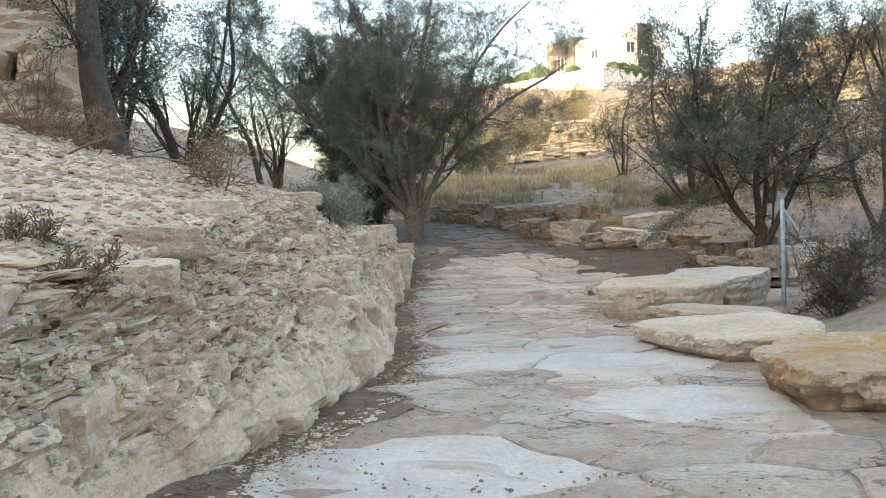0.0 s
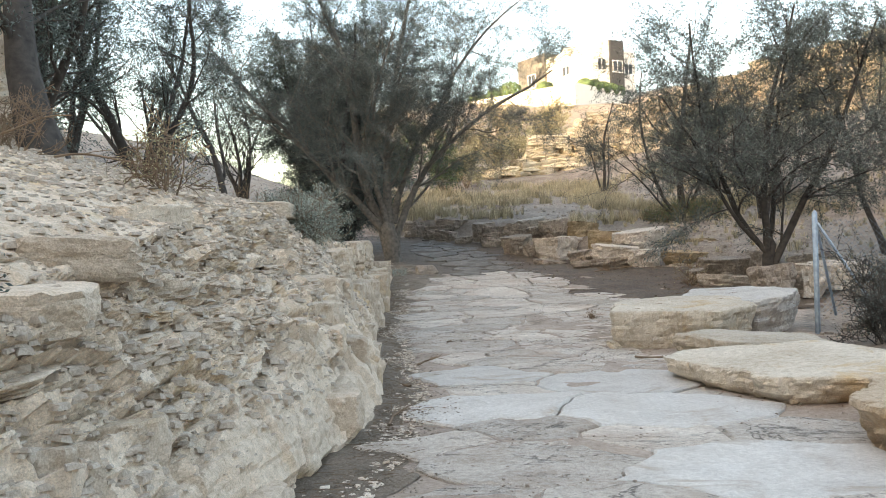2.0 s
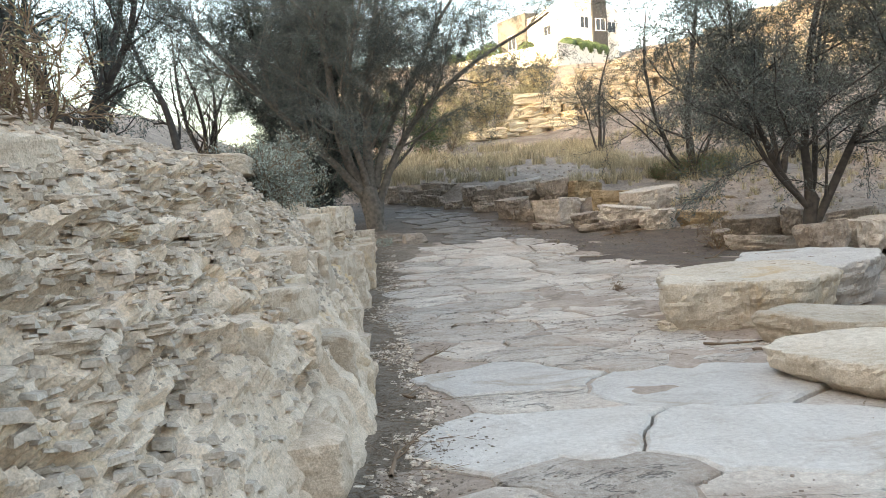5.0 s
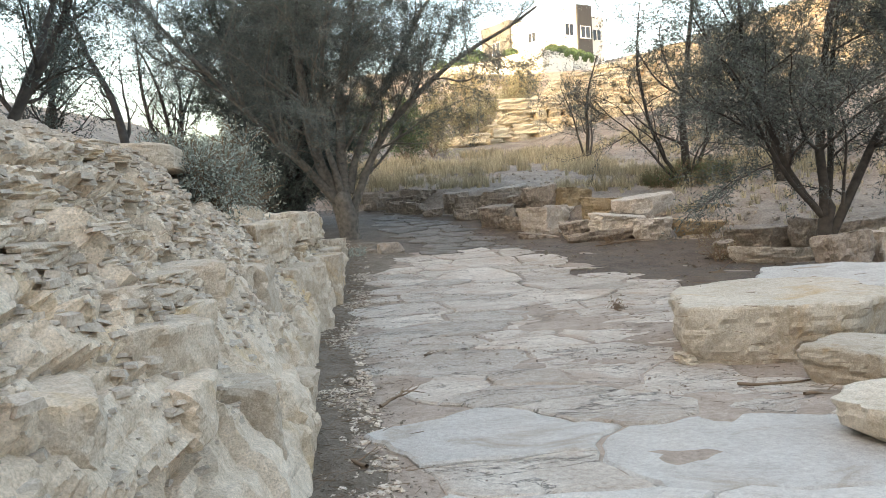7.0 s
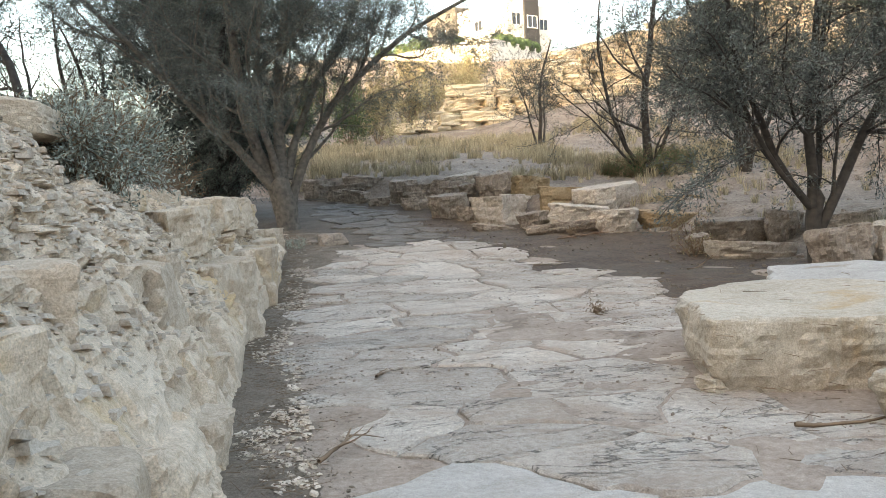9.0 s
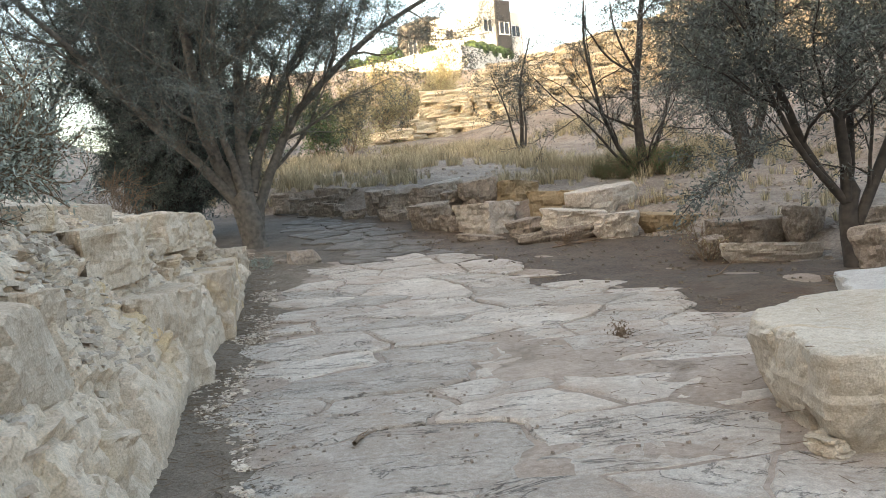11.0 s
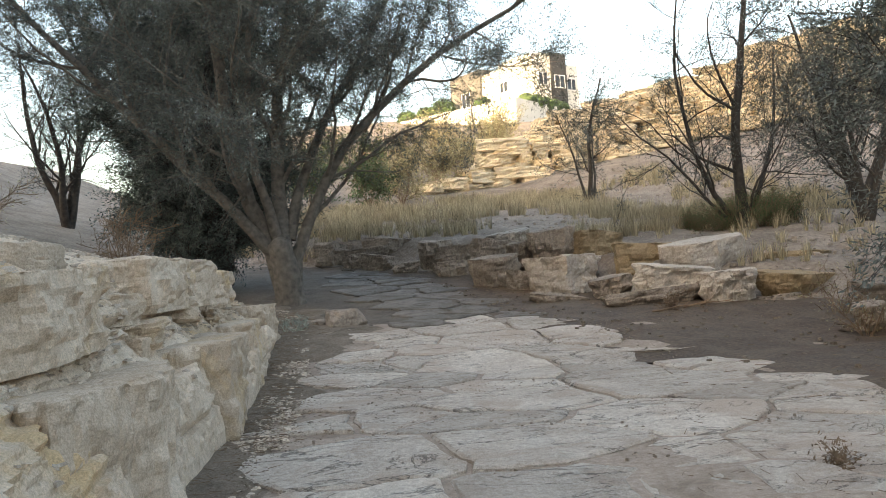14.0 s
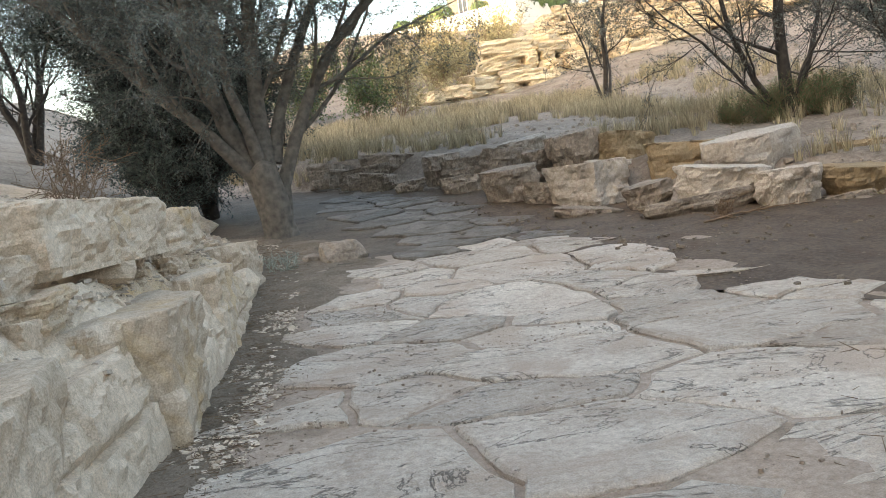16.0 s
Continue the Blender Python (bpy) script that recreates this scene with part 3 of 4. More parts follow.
for k, (x, y, z, a, b, c, turn, kind_) in enumerate(FRONT + BACK + LEDGES + BEND):
    stone = (M_BOULDER, M_BOULDER_PALE, M_BOULDER_TAN)[kind_]
    slab("boulder", 100 + k, (x, y, z - .06), (a * .95, b * .9, c + .03), turn + 8 * math.sin(k * 5.3), stone, ("weathered brown-grey", "pale cream", "tan")[kind_] + " limestone boulder in a row along the bend", "boulder", "boulders along the bend",
         corners=6 + k % 3, under=.14 + .16 * (k % 2), rough=.05, n=90, tilt=(6 * math.sin(k * 2.1), 8 * math.sin(k * 3.7)))
slab("stone_slab", 150, (4.2, 24.15, bed(24.15) - .085), (1.5, .6, .09), -8, M_FLAG, "thin pale flagstone island in the damp silt", "stone slab", under=.0, rough=.04, n=80, lamina=.004, corners=9, power=12)
slab("stone_slab", 151, (3.3, 26.4, bed(26.4) - .09), (.9, .5, .10), 4, M_FLAG, "thin pale flagstone island in the damp silt", "stone slab", under=.0, rough=.03, n=70, lamina=.004, corners=8, power=12)
rock("boulder", 201, (.12, 27.7, .27), (.62, .5, .36), 20, M_BOULDER, "small angular limestone rock on silt beside the bed", "boulder", level=3)
rock("boulder", 202, (-.32, 27.9, .28), (.28, .22, .2), 50, M_BOULDER, "small grey stone on silt beside the bed", "boulder", level=2)

# loose rocks on the left bank
BANK_ROCKS = [
    (7.3, 1.02, 1.0, .7, .30, 20, "flat cream limestone block on the crest of the bank"), (8.9, 1.04, .85, .6, .26, -15, "cream limestone block half buried on the bank"),
    (6.3, .85, .9, .6, .3, 10, "cream limestone block in the bank's thin beds"), (15.0, 1.0, 1.2, .9, .26, 5, "overhanging limestone slab at the crest of the bank"),
    (12.2, .42, .5, .42, .42, 30, "ochre stone wedged in the bank's face"), (10.2, .26, .55, .35, .3, 0, "large smooth limestone block in the bank's face"),
    (9.3, .36, .5, .35, .28, 25, "pale limestone block in the bank's face"), (22.3, .72, .95, 1.0, .55, 10, "squared limestone block at the top of the bank"),
    (21.0, .62, .5, .4, .28, 40, "loose limestone block on a ledge of the bank"), (21.6, .6, .45, .4, .25, -10, "loose limestone block on a ledge of the bank"),
    (20.2, .35, .35, .3, .26, 70, "small limestone block on a ledge of the bank"), (24.2, .55, .7, .6, .5, -20, "ochre limestone block at the end of the bank"),
    (26.0, .8, .7, .6, .45, 15, "limestone block on the end of the bank"), (13.6, 1.5, .35, .28, .25, 15, "pale stone standing on the bank's top"), (17.8, .98, 1.1, .7, .26, -5, "broad limestone block along the top of the bank"),
    (19.8, 1.0, 1.0, .7, .26, 8, "broad limestone block along the top of the bank"), (11.2, .16, .55, .5, .45, 12, "rounded limestone block at the foot of the bank"), (9.2, .10, .6, .5, .4, 33, "limestone block at the foot of the bank"),
    (14.2, .3, .8, .6, .6, -8, "limestone block in the bank's face"), (18.6, .1, .7, .6, .35, 20, "limestone block at the foot of the bank"), (4.6, .9, .7, .5, .26, 0, "cream limestone block in the near bank"),
]
for k, (y, v, a, b, c, turn, label) in enumerate(BANK_ROCKS):
    q = on_bank(y, v)
    rock("limestone_block", 300 + k, (q[0] - 0.12, q[1], q[2] - c * 0.55), (b, a, c), turn, M_BANK, label, "rock", "blocks of the bank", level=4, rough=0.045, facets=8, grit=.05)

# squared blocks of the far end of the bank: x, y, z of the base, size, turn
for k, (x, y, z, a, b, c, turn) in enumerate([(-1.92, 21.9, .90, 1.1, 3.0, .50, -4), (-1.78, 24.7, .84, 1.0, 2.0, .46, -6), (-1.42, 24.2, -.14, 1.2, 2.2, .80, -3), (-1.42, 21.5, -.27, 1.2, 2.5, .92, 2), (-2.0, 18.9, .72, 1.1, 2.4, .56, 4),
                                              (-1.56, 18.7, -.36, 1.3, 2.5, .98, 5), (-1.42, 26.2, .08, 1.0, 1.5, .72, -10), (-1.45, 27.6, .25, .8, 1.1, .5, -20), (-1.75, 22.8, .66, .7, .6, .26, 30), (-1.6, 23.7, .64, .6, .5, .22, -20), (-1.7, 20.4, .66, .7, .8, .22, 10)]):
    slab("limestone_block", 330 + k, (x, y, z), (a, b, c), turn, M_BANK, "massive squared cream limestone block in the bank", "rock", "blocks of the bank", corners=5 + k % 2, under=.05, rough=.05, n=150, power=40, tilt=(1.5 * math.sin(k * 2.0), -4))

# left outcrop behind the first tree
outcrop = tagged(new("rock_outcrop"), "stepped cream limestone outcrop beside a tree", "rock outcrop")
STONES = [slab_mesh(700 + k, (1.0, 1.0, 1.0), M_BANK, 5 + k % 4, .1, .06, n=32, lamina=.03, rows=17) for k in range(10)]
rng = np.random.RandomState(31)
z = 2.0
while z < 7.0:
    th = rng.uniform(.35, .75)
    x = -5.6 - .12 * (z - 2) - rng.uniform(0, .4)
    while x > -11:
        wd = rng.uniform(.9, 1.9)
        part("rock", STONES[rng.randint(10)], outcrop, at=pose(x - wd / 2, 14.0 + .22 * (z - 2) + .35 * (x + 5.6) + rng.uniform(-.2, .2), z - .05, 0, 0, rng.uniform(-12, 12)) @ Matrix.Diagonal((wd * 1.1, 2.4, th * 1.12, 1)))
        x -= wd
    z += th


def bank_stone(y, v, depth, width, th, out):
    q = on_bank(y, v)
    m = pose(q[0] - depth * .5 + out, q[1], q[2] - th * .6, rng.uniform(-4, 4), rng.uniform(-5, 5), rng.uniform(-14, 14))
    part("stone", STONES[rng.randint(10)], bank, at=m @ Matrix.Diagonal((depth, width, th, 1)))


for y0, y1, v0, v1, th0, th1, w0, w1, keep in [(4.5, 16, .05, .45, .25, .5, .4, 1.0, .35), (4.0, 13.8, .45, 1.02, .06, .15, .25, .7, .42), (17, 27, .45, .8, .1, .25, .3, .8, .4)]:
    v = v0
    while v < v1:
        th = rng.uniform(th0, th1)
        y = y0 + rng.uniform(0, .5)
        while y < y1:
            wd = rng.uniform(w0, w1)
            if rng.rand() < keep:
                bank_stone(y + wd / 2, v + rng.uniform(-.02, .02), rng.uniform(.35, .6), wd * 1.02, th * rng.uniform(.9, 1.15), rng.uniform(.0, .10) if y < 16 else rng.uniform(.0, .1))
            y += wd
        v += th * (.62 if v < .5 else .45)
# crumbled chips lying on the bank
def chips(name, spots, seed, lo, hi, mat, thick=0.3):
    rng = np.random.RandomState(seed)
    box = np.array([(-1, -1, -1), (1, -1, -1), (1, 1, -1), (-1, 1, -1), (-.8, -.8, 1), (.8, -.8, 1), (.8, .8, 1), (-.8, .8, 1)], float)
    quads = np.array([(3, 2, 1, 0), (4, 5, 6, 7), (0, 1, 5, 4), (1, 2, 6, 5), (2, 3, 7, 6), (3, 0, 4, 7)])
    n = len(spots)
    s = lo + (hi - lo) * rng.rand(n) ** 3
    dims = np.stack([s, s * rng.uniform(.5, 1, n), s * thick * rng.uniform(.5, 1.4, n)], 1) / 2
    v = box[None] * dims[:, None] * rng.uniform(.75, 1.1, (n, 8, 3))
    a = rng.rand(n) * 6.283
    tx, ty = rng.normal(0, .13, n), rng.normal(0, .13, n)
    x, y, z = v[..., 0], v[..., 1], v[..., 2]
    x, y = x * np.cos(a)[:, None] - y * np.sin(a)[:, None], x * np.sin(a)[:, None] + y * np.cos(a)[:, None]
    z = z + x * tx[:, None] + y * ty[:, None]
    v = np.stack([x, y, z], 2) + np.asarray(spots)[:, None] + np.array([0, 0, 1]) * (dims[:, 2] * .4)[:, None, None]
    f = (quads[None] + 8 * np.arange(n)[:, None, None]).reshape(-1, 4)
    return new(name, mesh_from(name, v.reshape(-1, 3), f, mat, soft=False))


rng = np.random.RandomState(4)
spots = []
while len(spots) < 32000:
    y, v = rng.uniform(1, 31), .15 + rng.beta(1.6, 1.5) * 1.7
    if y > 16.5 and rng.rand() < 0.75:
        continue
    spots.append(on_bank(y, v) + np.array([0, rng.uniform(-.03, .03), 0]))
tagged(chips("limestone_rubble", spots, 7, .015, .115, M_CHIP), "crumbled flat limestone chips strewn over the bank", "rubble", kind="stuff")
spots = []
for _ in range(6500):
    y = rng.uniform(2, 30)
    spots.append((np.interp(y, FY, FX) + rng.uniform(0, .5) ** 1.0, y, bed(y) + 0.0))
tagged(chips("fallen_gravel", spots, 8, .008, .08, M_CHIP), "small fallen stones along the foot of the bank", "gravel", kind="stuff")
spots = []
for _ in range(8000):
    x, y = rng.uniform(3, 22), rng.uniform(13, 52)
    if x > np.interp(y, TY, TX) + 0.3:
        spots.append((x, y, at_land(x, y)))
tagged(chips("slope_stones", spots, 9, .03, .17, M_BOULDER, .5), "scattered grey stones on the terrace and slope", "stones", kind="stuff")

spots = []
for _ in range(11000):
    y = rng.uniform(2, 30)
    spots.append((np.interp(y, FY, FX) + abs(rng.normal(0, .33)), y, bed(y) + .02))
tagged(chips("leaf_litter", spots, 10, .008, .028, M_LITTER, .25), "dark dry leaf and twig fragments on the bed", "litter", kind="stuff")
spots = []
for _ in range(12000):
    x, y = rng.uniform(-1, 5), rng.uniform(2, 27)
    if x > np.interp(y, FY, FX) + .3 and vnoise(np.array([[x * .9, y * 1.2, 4]]), 78)[0] > .0:
        spots.append((x, y, bed(y) + .012))
tagged(chips("bed_gravel", spots, 11, .006, .03, M_SOIL, .5), "pinkish gravel scattered over the flagstones", "gravel", kind="stuff")
spots = []
for _ in range(1500):
    y = rng.uniform(19, 34)
    a, b = np.interp(y, RY, RX), np.interp(y, TY, TX)
    spots.append((rng.uniform(a, b + .3), y, bed(y) + .015))
tagged(chips("silt_pebbles", spots, 13, .01, .09, M_LITTER, .5), "small stones and clods on damp silt", "pebbles", kind="stuff")


# ---------------------------------------------------------------- trees and shrubs
def tubes(lines, sides):
    """One mesh of tapered tubes: lines is a list of (points (n, 3), radii (n))."""
    V, F, base = [], [], 0
    ang = np.arange(sides) * 2 * np.pi / sides
    ca, sa = np.cos(ang), np.sin(ang)
    for pts, rad in lines:
        pts = np.asarray(pts, float)
        n = len(pts)
        t = np.gradient(pts, axis=0)
        t /= np.linalg.norm(t, axis=1)[:, None] + 1e-9
        ref = np.array([[.9, .44, 0]]) if abs(t[:, 2].mean()) > .6 else np.array([[.1, .1, .99]])
        s1 = np.cross(t, ref)
        s1 /= np.linalg.norm(s1, axis=1)[:, None] + 1e-9
        s2 = np.cross(t, s1)
        ring = pts[:, None] + (s1[:, None] * ca[None, :, None] + s2[:, None] * sa[None, :, None]) * np.asarray(rad)[:, None, None]
        V.append(ring.reshape(-1, 3))
        i, j = np.meshgrid(np.arange(n - 1), np.arange(sides), indexing="ij")
        a = (base + i * sides + j).ravel()
        b = (base + i * sides + (j + 1) % sides).ravel()
        F.append(np.stack([a, b, b + sides, a + sides], 1))
        base += n * sides
    return np.concatenate(V), np.concatenate(F)


def limb(rng, p, d, length, r0, r1, steps, wander, lift):
    pts, d = [np.array(p, float)], np.array(d, float)
    for _ in range(steps):
        d = d + rng.normal(0, wander, 3) + np.array([0, 0, lift])
        d /= np.linalg.norm(d)
        pts.append(pts[-1] + d * length / steps)
    return np.array(pts), np.linspace(r0, r1, steps + 1)


def aside(rng, t, lo, hi):
    """A direction that leaves t by lo to hi degrees."""
    n = np.cross(t, rng.normal(size=3))
    n /= np.linalg.norm(n) + 1e-9
    a = radians(rng.uniform(lo, hi))
    return t * math.cos(a) + n * math.sin(a)


def leaves(rng, lines, per_m, length, width, spread):
    """Small pointed leaflets set along the twigs."""
    pos, dirs = [], []
    for pts, _ in lines:
        seg = np.diff(pts, axis=0)
        n = max(2, int(per_m * np.linalg.norm(seg, axis=1).sum()))
        k = rng.randint(0, len(seg), n)
        pos.append(pts[k] + seg[k] * rng.rand(n, 1))
        t = seg[k] / (np.linalg.norm(seg[k], axis=1)[:, None] + 1e-9)
        dirs.append(t * 0.8)
    pos, dirs = np.concatenate(pos), np.concatenate(dirs)
    n = len(pos)
    pos = pos + rng.normal(0, spread, (n, 3))
    d = dirs + rng.normal(0, .7, (n, 3))
    d /= np.linalg.norm(d, axis=1)[:, None]
    s = np.cross(d, rng.normal(size=(n, 3)))
    s /= np.linalg.norm(s, axis=1)[:, None] + 1e-9
    ln = length * rng.uniform(.6, 1.3, (n, 1))
    w = width * rng.uniform(.7, 1.3, (n, 1))
    v = np.stack([pos, pos + d * ln * .5 + s * w, pos + d * ln, pos + d * ln * .5 - s * w], 1).reshape(-1, 3)
    f = np.arange(4 * n).reshape(-1, 4)
    return v, f


def tree(name, seed, at, stems, label, category, bark, leaf, group="", limbs=7, boughs=6, twigs=5, limb_len=1.8, bough_len=1.1, twig_len=.6,
         per_m=50, leaf_len=.075, leaf_w=.011, spread=.06, droop=0.0, rise=0.06, splay=(25, 70), first=0.3):
    """stems: direction, length, radius of each stem from the base."""
    rng = np.random.RandomState(seed)
    mid, fine = [], []
    stem_lines = []
    tall = max(s[1] for s in stems)
    for d, length, r, *start in stems:
        d = np.array(d, float)
        if d.ndim == 2:
            at_ = np.concatenate([[0], np.cumsum(np.linalg.norm(np.diff(d, axis=0), axis=1))])
            even = np.linspace(0, at_[-1], 11)
            pts = np.stack([np.interp(even, at_, d[:, c]) for c in range(3)], 1)
            pts[1:-1] = (pts[:-2] + 2 * pts[1:-1] + pts[2:]) / 4 + rng.normal(0, .03, (9, 3))
            st = pts, np.linspace(r, r * .22, 11)
        else:
            d = d / np.linalg.norm(d)
            st = limb(rng, start[0] if start else (rng.normal(0, .02), rng.normal(0, .02), -0.15), d, length, r, r * (.22 if length > .3 * tall else .7), 10, .09, rise)
        if length <= .3 * tall:
            st[1][-1] = .002
        mine = [st]
        stem_lines.append(mine)
        st[1][0] *= .8 if start else 1.35
        st[1][1] *= .95 if start else 1.08
        for i in range(limbs if length > .3 * tall else 0):
            f = first + (1 - first) * (i + rng.rand()) / limbs
            k = min(int(f * 10), 9)
            p, t = st[0][k], st[0][k + 1] - st[0][k]
            t = t / np.linalg.norm(t)
            ll = limb_len * rng.uniform(.6, 1.3) * (1.25 - .5 * f)
            rr = min(st[1][k] * .42, .05)
            lb = limb(rng, p, aside(rng, t, *splay), ll, rr, rr * .2, 7, .16, rise)
            mine.append(lb)
            for j in range(boughs):
                g = .2 + .8 * (j + rng.rand()) / boughs
                kk = min(int(g * 7), 6)
                t2 = lb[0][kk + 1] - lb[0][kk]
                t2 /= np.linalg.norm(t2)
                bl = bough_len * rng.uniform(.5, 1.3)
                r2 = max(lb[1][kk] * .5, .006)
                bo = limb(rng, lb[0][kk], aside(rng, t2, 20, 75), bl, r2, .004, 5, .2, -droop * .5 + .02)
                mid.append(bo)
                for q in range(twigs):
                    h = .15 + .85 * (q + rng.rand()) / twigs
                    k3 = min(int(h * 5), 4)
                    t3 = bo[0][k3 + 1] - bo[0][k3]
                    t3 /= np.linalg.norm(t3)
                    fine.append(limb(rng, bo[0][k3], aside(rng, t3, 15, 70), twig_len * rng.uniform(.5, 1.4), .004, .0015, 4, .2, -droop))
    ob = tagged(new(name), label, category, group)
    ob.matrix_world = pose(*at)
    for k, mine in enumerate(stem_lines):
        part("trunk" if k == 0 else "stem", mesh_from("stem", *tubes(mine, 8), bark), ob)
    for nm, lines, sides in (("branchwork", mid, 4), ("twigwork", fine, 3)):
        tagged(part(nm, mesh_from(nm, *tubes(lines, sides), bark), ob), kind="stuff")
    tagged(part("crown", mesh_from("crown", *leaves(rng, fine + mid, per_m, leaf_len, leaf_w, spread), leaf, soft=False), ob, "fine feathery leaflets"), kind="stuff")
    return ob


def ring_stems(rng, n, lean, length, r):
    out = []
    for k in range(n):
        a = 2 * math.pi * (k + rng.uniform(-.3, .3)) / n
        w = rng.uniform(.4, 1.1) * lean
        out.append(((math.cos(a) * w, math.sin(a) * w, 1), length * rng.uniform(.7, 1.15), r * rng.uniform(.7, 1.1)))
    return out


# large many-stemmed acacia at the end of the bank
def course(*pts):
    return [(1.147 * x, 1.147 * y, 1.147 * z - .27) for x, y, z in pts]


tree("acacia_tree", 3, (-.95, 30.8, .66), [((-.08, 0, 1), 1.6, .33),
     (course((-.05, 0, .5), (-.15, 0, 1.3), (-.55, 0, 2.1), (-.9, -.1, 2.9), (-.95, -.2, 5.0), (-1.4, -.3, 7.0), (-2.2, -.4, 8.6)), 8.5, .19),
     (course((0, 0, .6), (-.1, .1, 1.6), (-.12, .1, 3.1), (.2, .3, 5.2), (.5, .6, 7.2), (1.0, .7, 8.8)), 8.6, .18),
     (course((.08, 0, .3), (.14, .1, 1.4), (.6, .1, 2.3), (1.25, 0, 3.05), (1.95, -.2, 3.95), (3.2, -.5, 4.7), (4.8, -.9, 5.6)), 7.8, .14),
     (course((.05, .1, 1.4), (.35, .3, 2.6), (1.2, .6, 4.4), (2.2, 1.0, 6.2), (3.2, 1.4, 7.4), (4.4, 1.6, 8.4)), 8.6, .11),
     (course((-.1, 0, 1.0), (-.9, -.3, 2.0), (-2.3, -.6, 3.45), (-3.15, -.8, 4.35), (-3.8, -1.0, 5.15), (-5.0, -1.4, 6.6)), 8.0, .13),
     (course((-.15, -.1, 1.4), (-.5, -.8, 3.2), (-.3, -1.6, 5.2), (.4, -2.2, 6.8)), 7.0, .10)],
     "large many-stemmed acacia with a feathery grey-green crown", "tree", M_BARK, M_LEAF, limbs=14, boughs=8, twigs=6, limb_len=3.1, bough_len=1.5, twig_len=.8, per_m=72, leaf_w=.0085, leaf_len=.068, droop=.09, first=.24)
# dark dense tamarisks behind it
tree("tamarisk_tree", 5, (-3.3, 33.2, 1.35), ring_stems(random.Random(2), 9, .25, 7.8, .13), "dark dense feathery tamarisk behind the acacia", "tree", M_BARK_DARK, M_LEAF_DARK,
     limbs=10, boughs=7, twigs=6, limb_len=1.3, bough_len=.9, twig_len=.55, per_m=70, leaf_len=.085, leaf_w=.012, droop=.08, first=.06)
tree("tamarisk_tree", 6, (-2.6, 34.0, 1.3), ring_stems(random.Random(4), 7, .42, 8.4, .12), "dark dense feathery tamarisk behind the acacia", "tree", M_BARK_DARK, M_LEAF_DARK,
     limbs=10, boughs=7, twigs=6, limb_len=1.6, bough_len=1.0, twig_len=.55, per_m=60, leaf_len=.085, leaf_w=.012, droop=.08, first=.08)
# acacia on the right terrace
tree("acacia_tree", 7, (8.1, 21.5, at_land(8.1, 21.5)), [((-.12, 0, 1), 1.5, .17), ((-.5, 0, 1), 5.4, .08, (-.1, 0, 1.0)), ((.1, .1, 1), 6.0, .10, (-.08, 0, 1.0)), ((.6, .05, 1), 6.4, .10, (.0, 0, .5)), ((-1.0, -.1, .75), 4.4, .055, (-.1, 0, 1.05)), ((.3, .4, 1), 5.6, .07, (-.08, 0, 1.0))],
     "spreading dark-trunked acacia with a thin crown", "tree", M_BARK_DARK, M_LEAF, limbs=10, boughs=7, twigs=6, limb_len=2.2, bough_len=1.2, twig_len=.6, per_m=75, leaf_w=.0095, first=.18, droop=.04)
# tree with a bushy green foot behind the boulders
tree("acacia_tree", 9, (9.55, 32.1, at_land(9.55, 32.1)), [((.03, 0, 1), 7.2, .14), ((-.6, .1, 1), 6.0, .075), ((.55, .1, 1), 5.4, .07), ((-.9, .2, 1), 4.2, .05), ((.2, -.2, 1), 3.2, .04)],
     "slender acacia with a low green skirt of shoots", "tree", M_BARK_DARK, M_LEAF, limbs=9, boughs=6, twigs=5, limb_len=2.2, bough_len=1.1, twig_len=.55, per_m=26, leaf_w=.009, first=.2)
# thin young tree in the grass
tree("young_tree", 11, (9.2, 43, 3.0), [((.02, 0, 1), 4.9, .10), ((-.25, 0, 1), 3.8, .06), ((.3, .1, 1), 3.8, .06)],
     "thin young acacia with few leaves in dry grass", "tree", M_BARK_DARK, M_LEAF, limbs=8, boughs=5, twigs=4, limb_len=1.3, bough_len=.8, twig_len=.45, per_m=22, leaf_len=.08, leaf_w=.012, first=.35)
for k, (x, y, ln, n) in enumerate([(14.5, 35.2, 5.0, 4), (12.2, 31.5, 4.4, 3), (15.5, 27.5, 5.2, 3), (12.4, 24.0, 5.6, 3), (18.0, 33.0, 5.0, 3), (11.0, 19.6, 6.0, 3)]):
    tree("acacia_tree", 20 + k, (x, y, at_land(x, y)), ring_stems(random.Random(30 + k), n, .45, ln, .12), "spreading acacia with a grey-green crown on the slope", "tree", M_BARK_DARK, M_LEAF, "trees on the slope",
         limbs=7, boughs=6, twigs=5, limb_len=1.8, bough_len=1.0, twig_len=.55, per_m=34, leaf_w=.0095, first=.35)
# trees along the top of the left bank
LEFT = [(-4.9, 12.9, 7.5, .24, M_LEAF_DARK, [((-.18, 0, 1), 7.2, .24)]), (-6.2, 20.5, 6.0, .12, M_LEAF_DARK, [((-.2, 0, 1), 6, .13), ((.3, .2, 1), 5.5, .1), ((.1, .5, 1), 5.5, .1)]), (-5.0, 24.2, 5.4, .1, M_LEAF_DARK, [((-.3, 0, 1), 5.4, .11)]), (-9.6, 25.5, 6.0, .12, M_LEAF_DARK, None),
        (-7.3, 38, 5.0, .12, M_LEAF, None), (-9.5, 32, 5.5, .12, M_LEAF_DARK, None), (-8.2, 18.5, 6.2, .13, M_LEAF_DARK, None), (-6.9, 16.6, 6.8, .13, M_LEAF_DARK, None)]
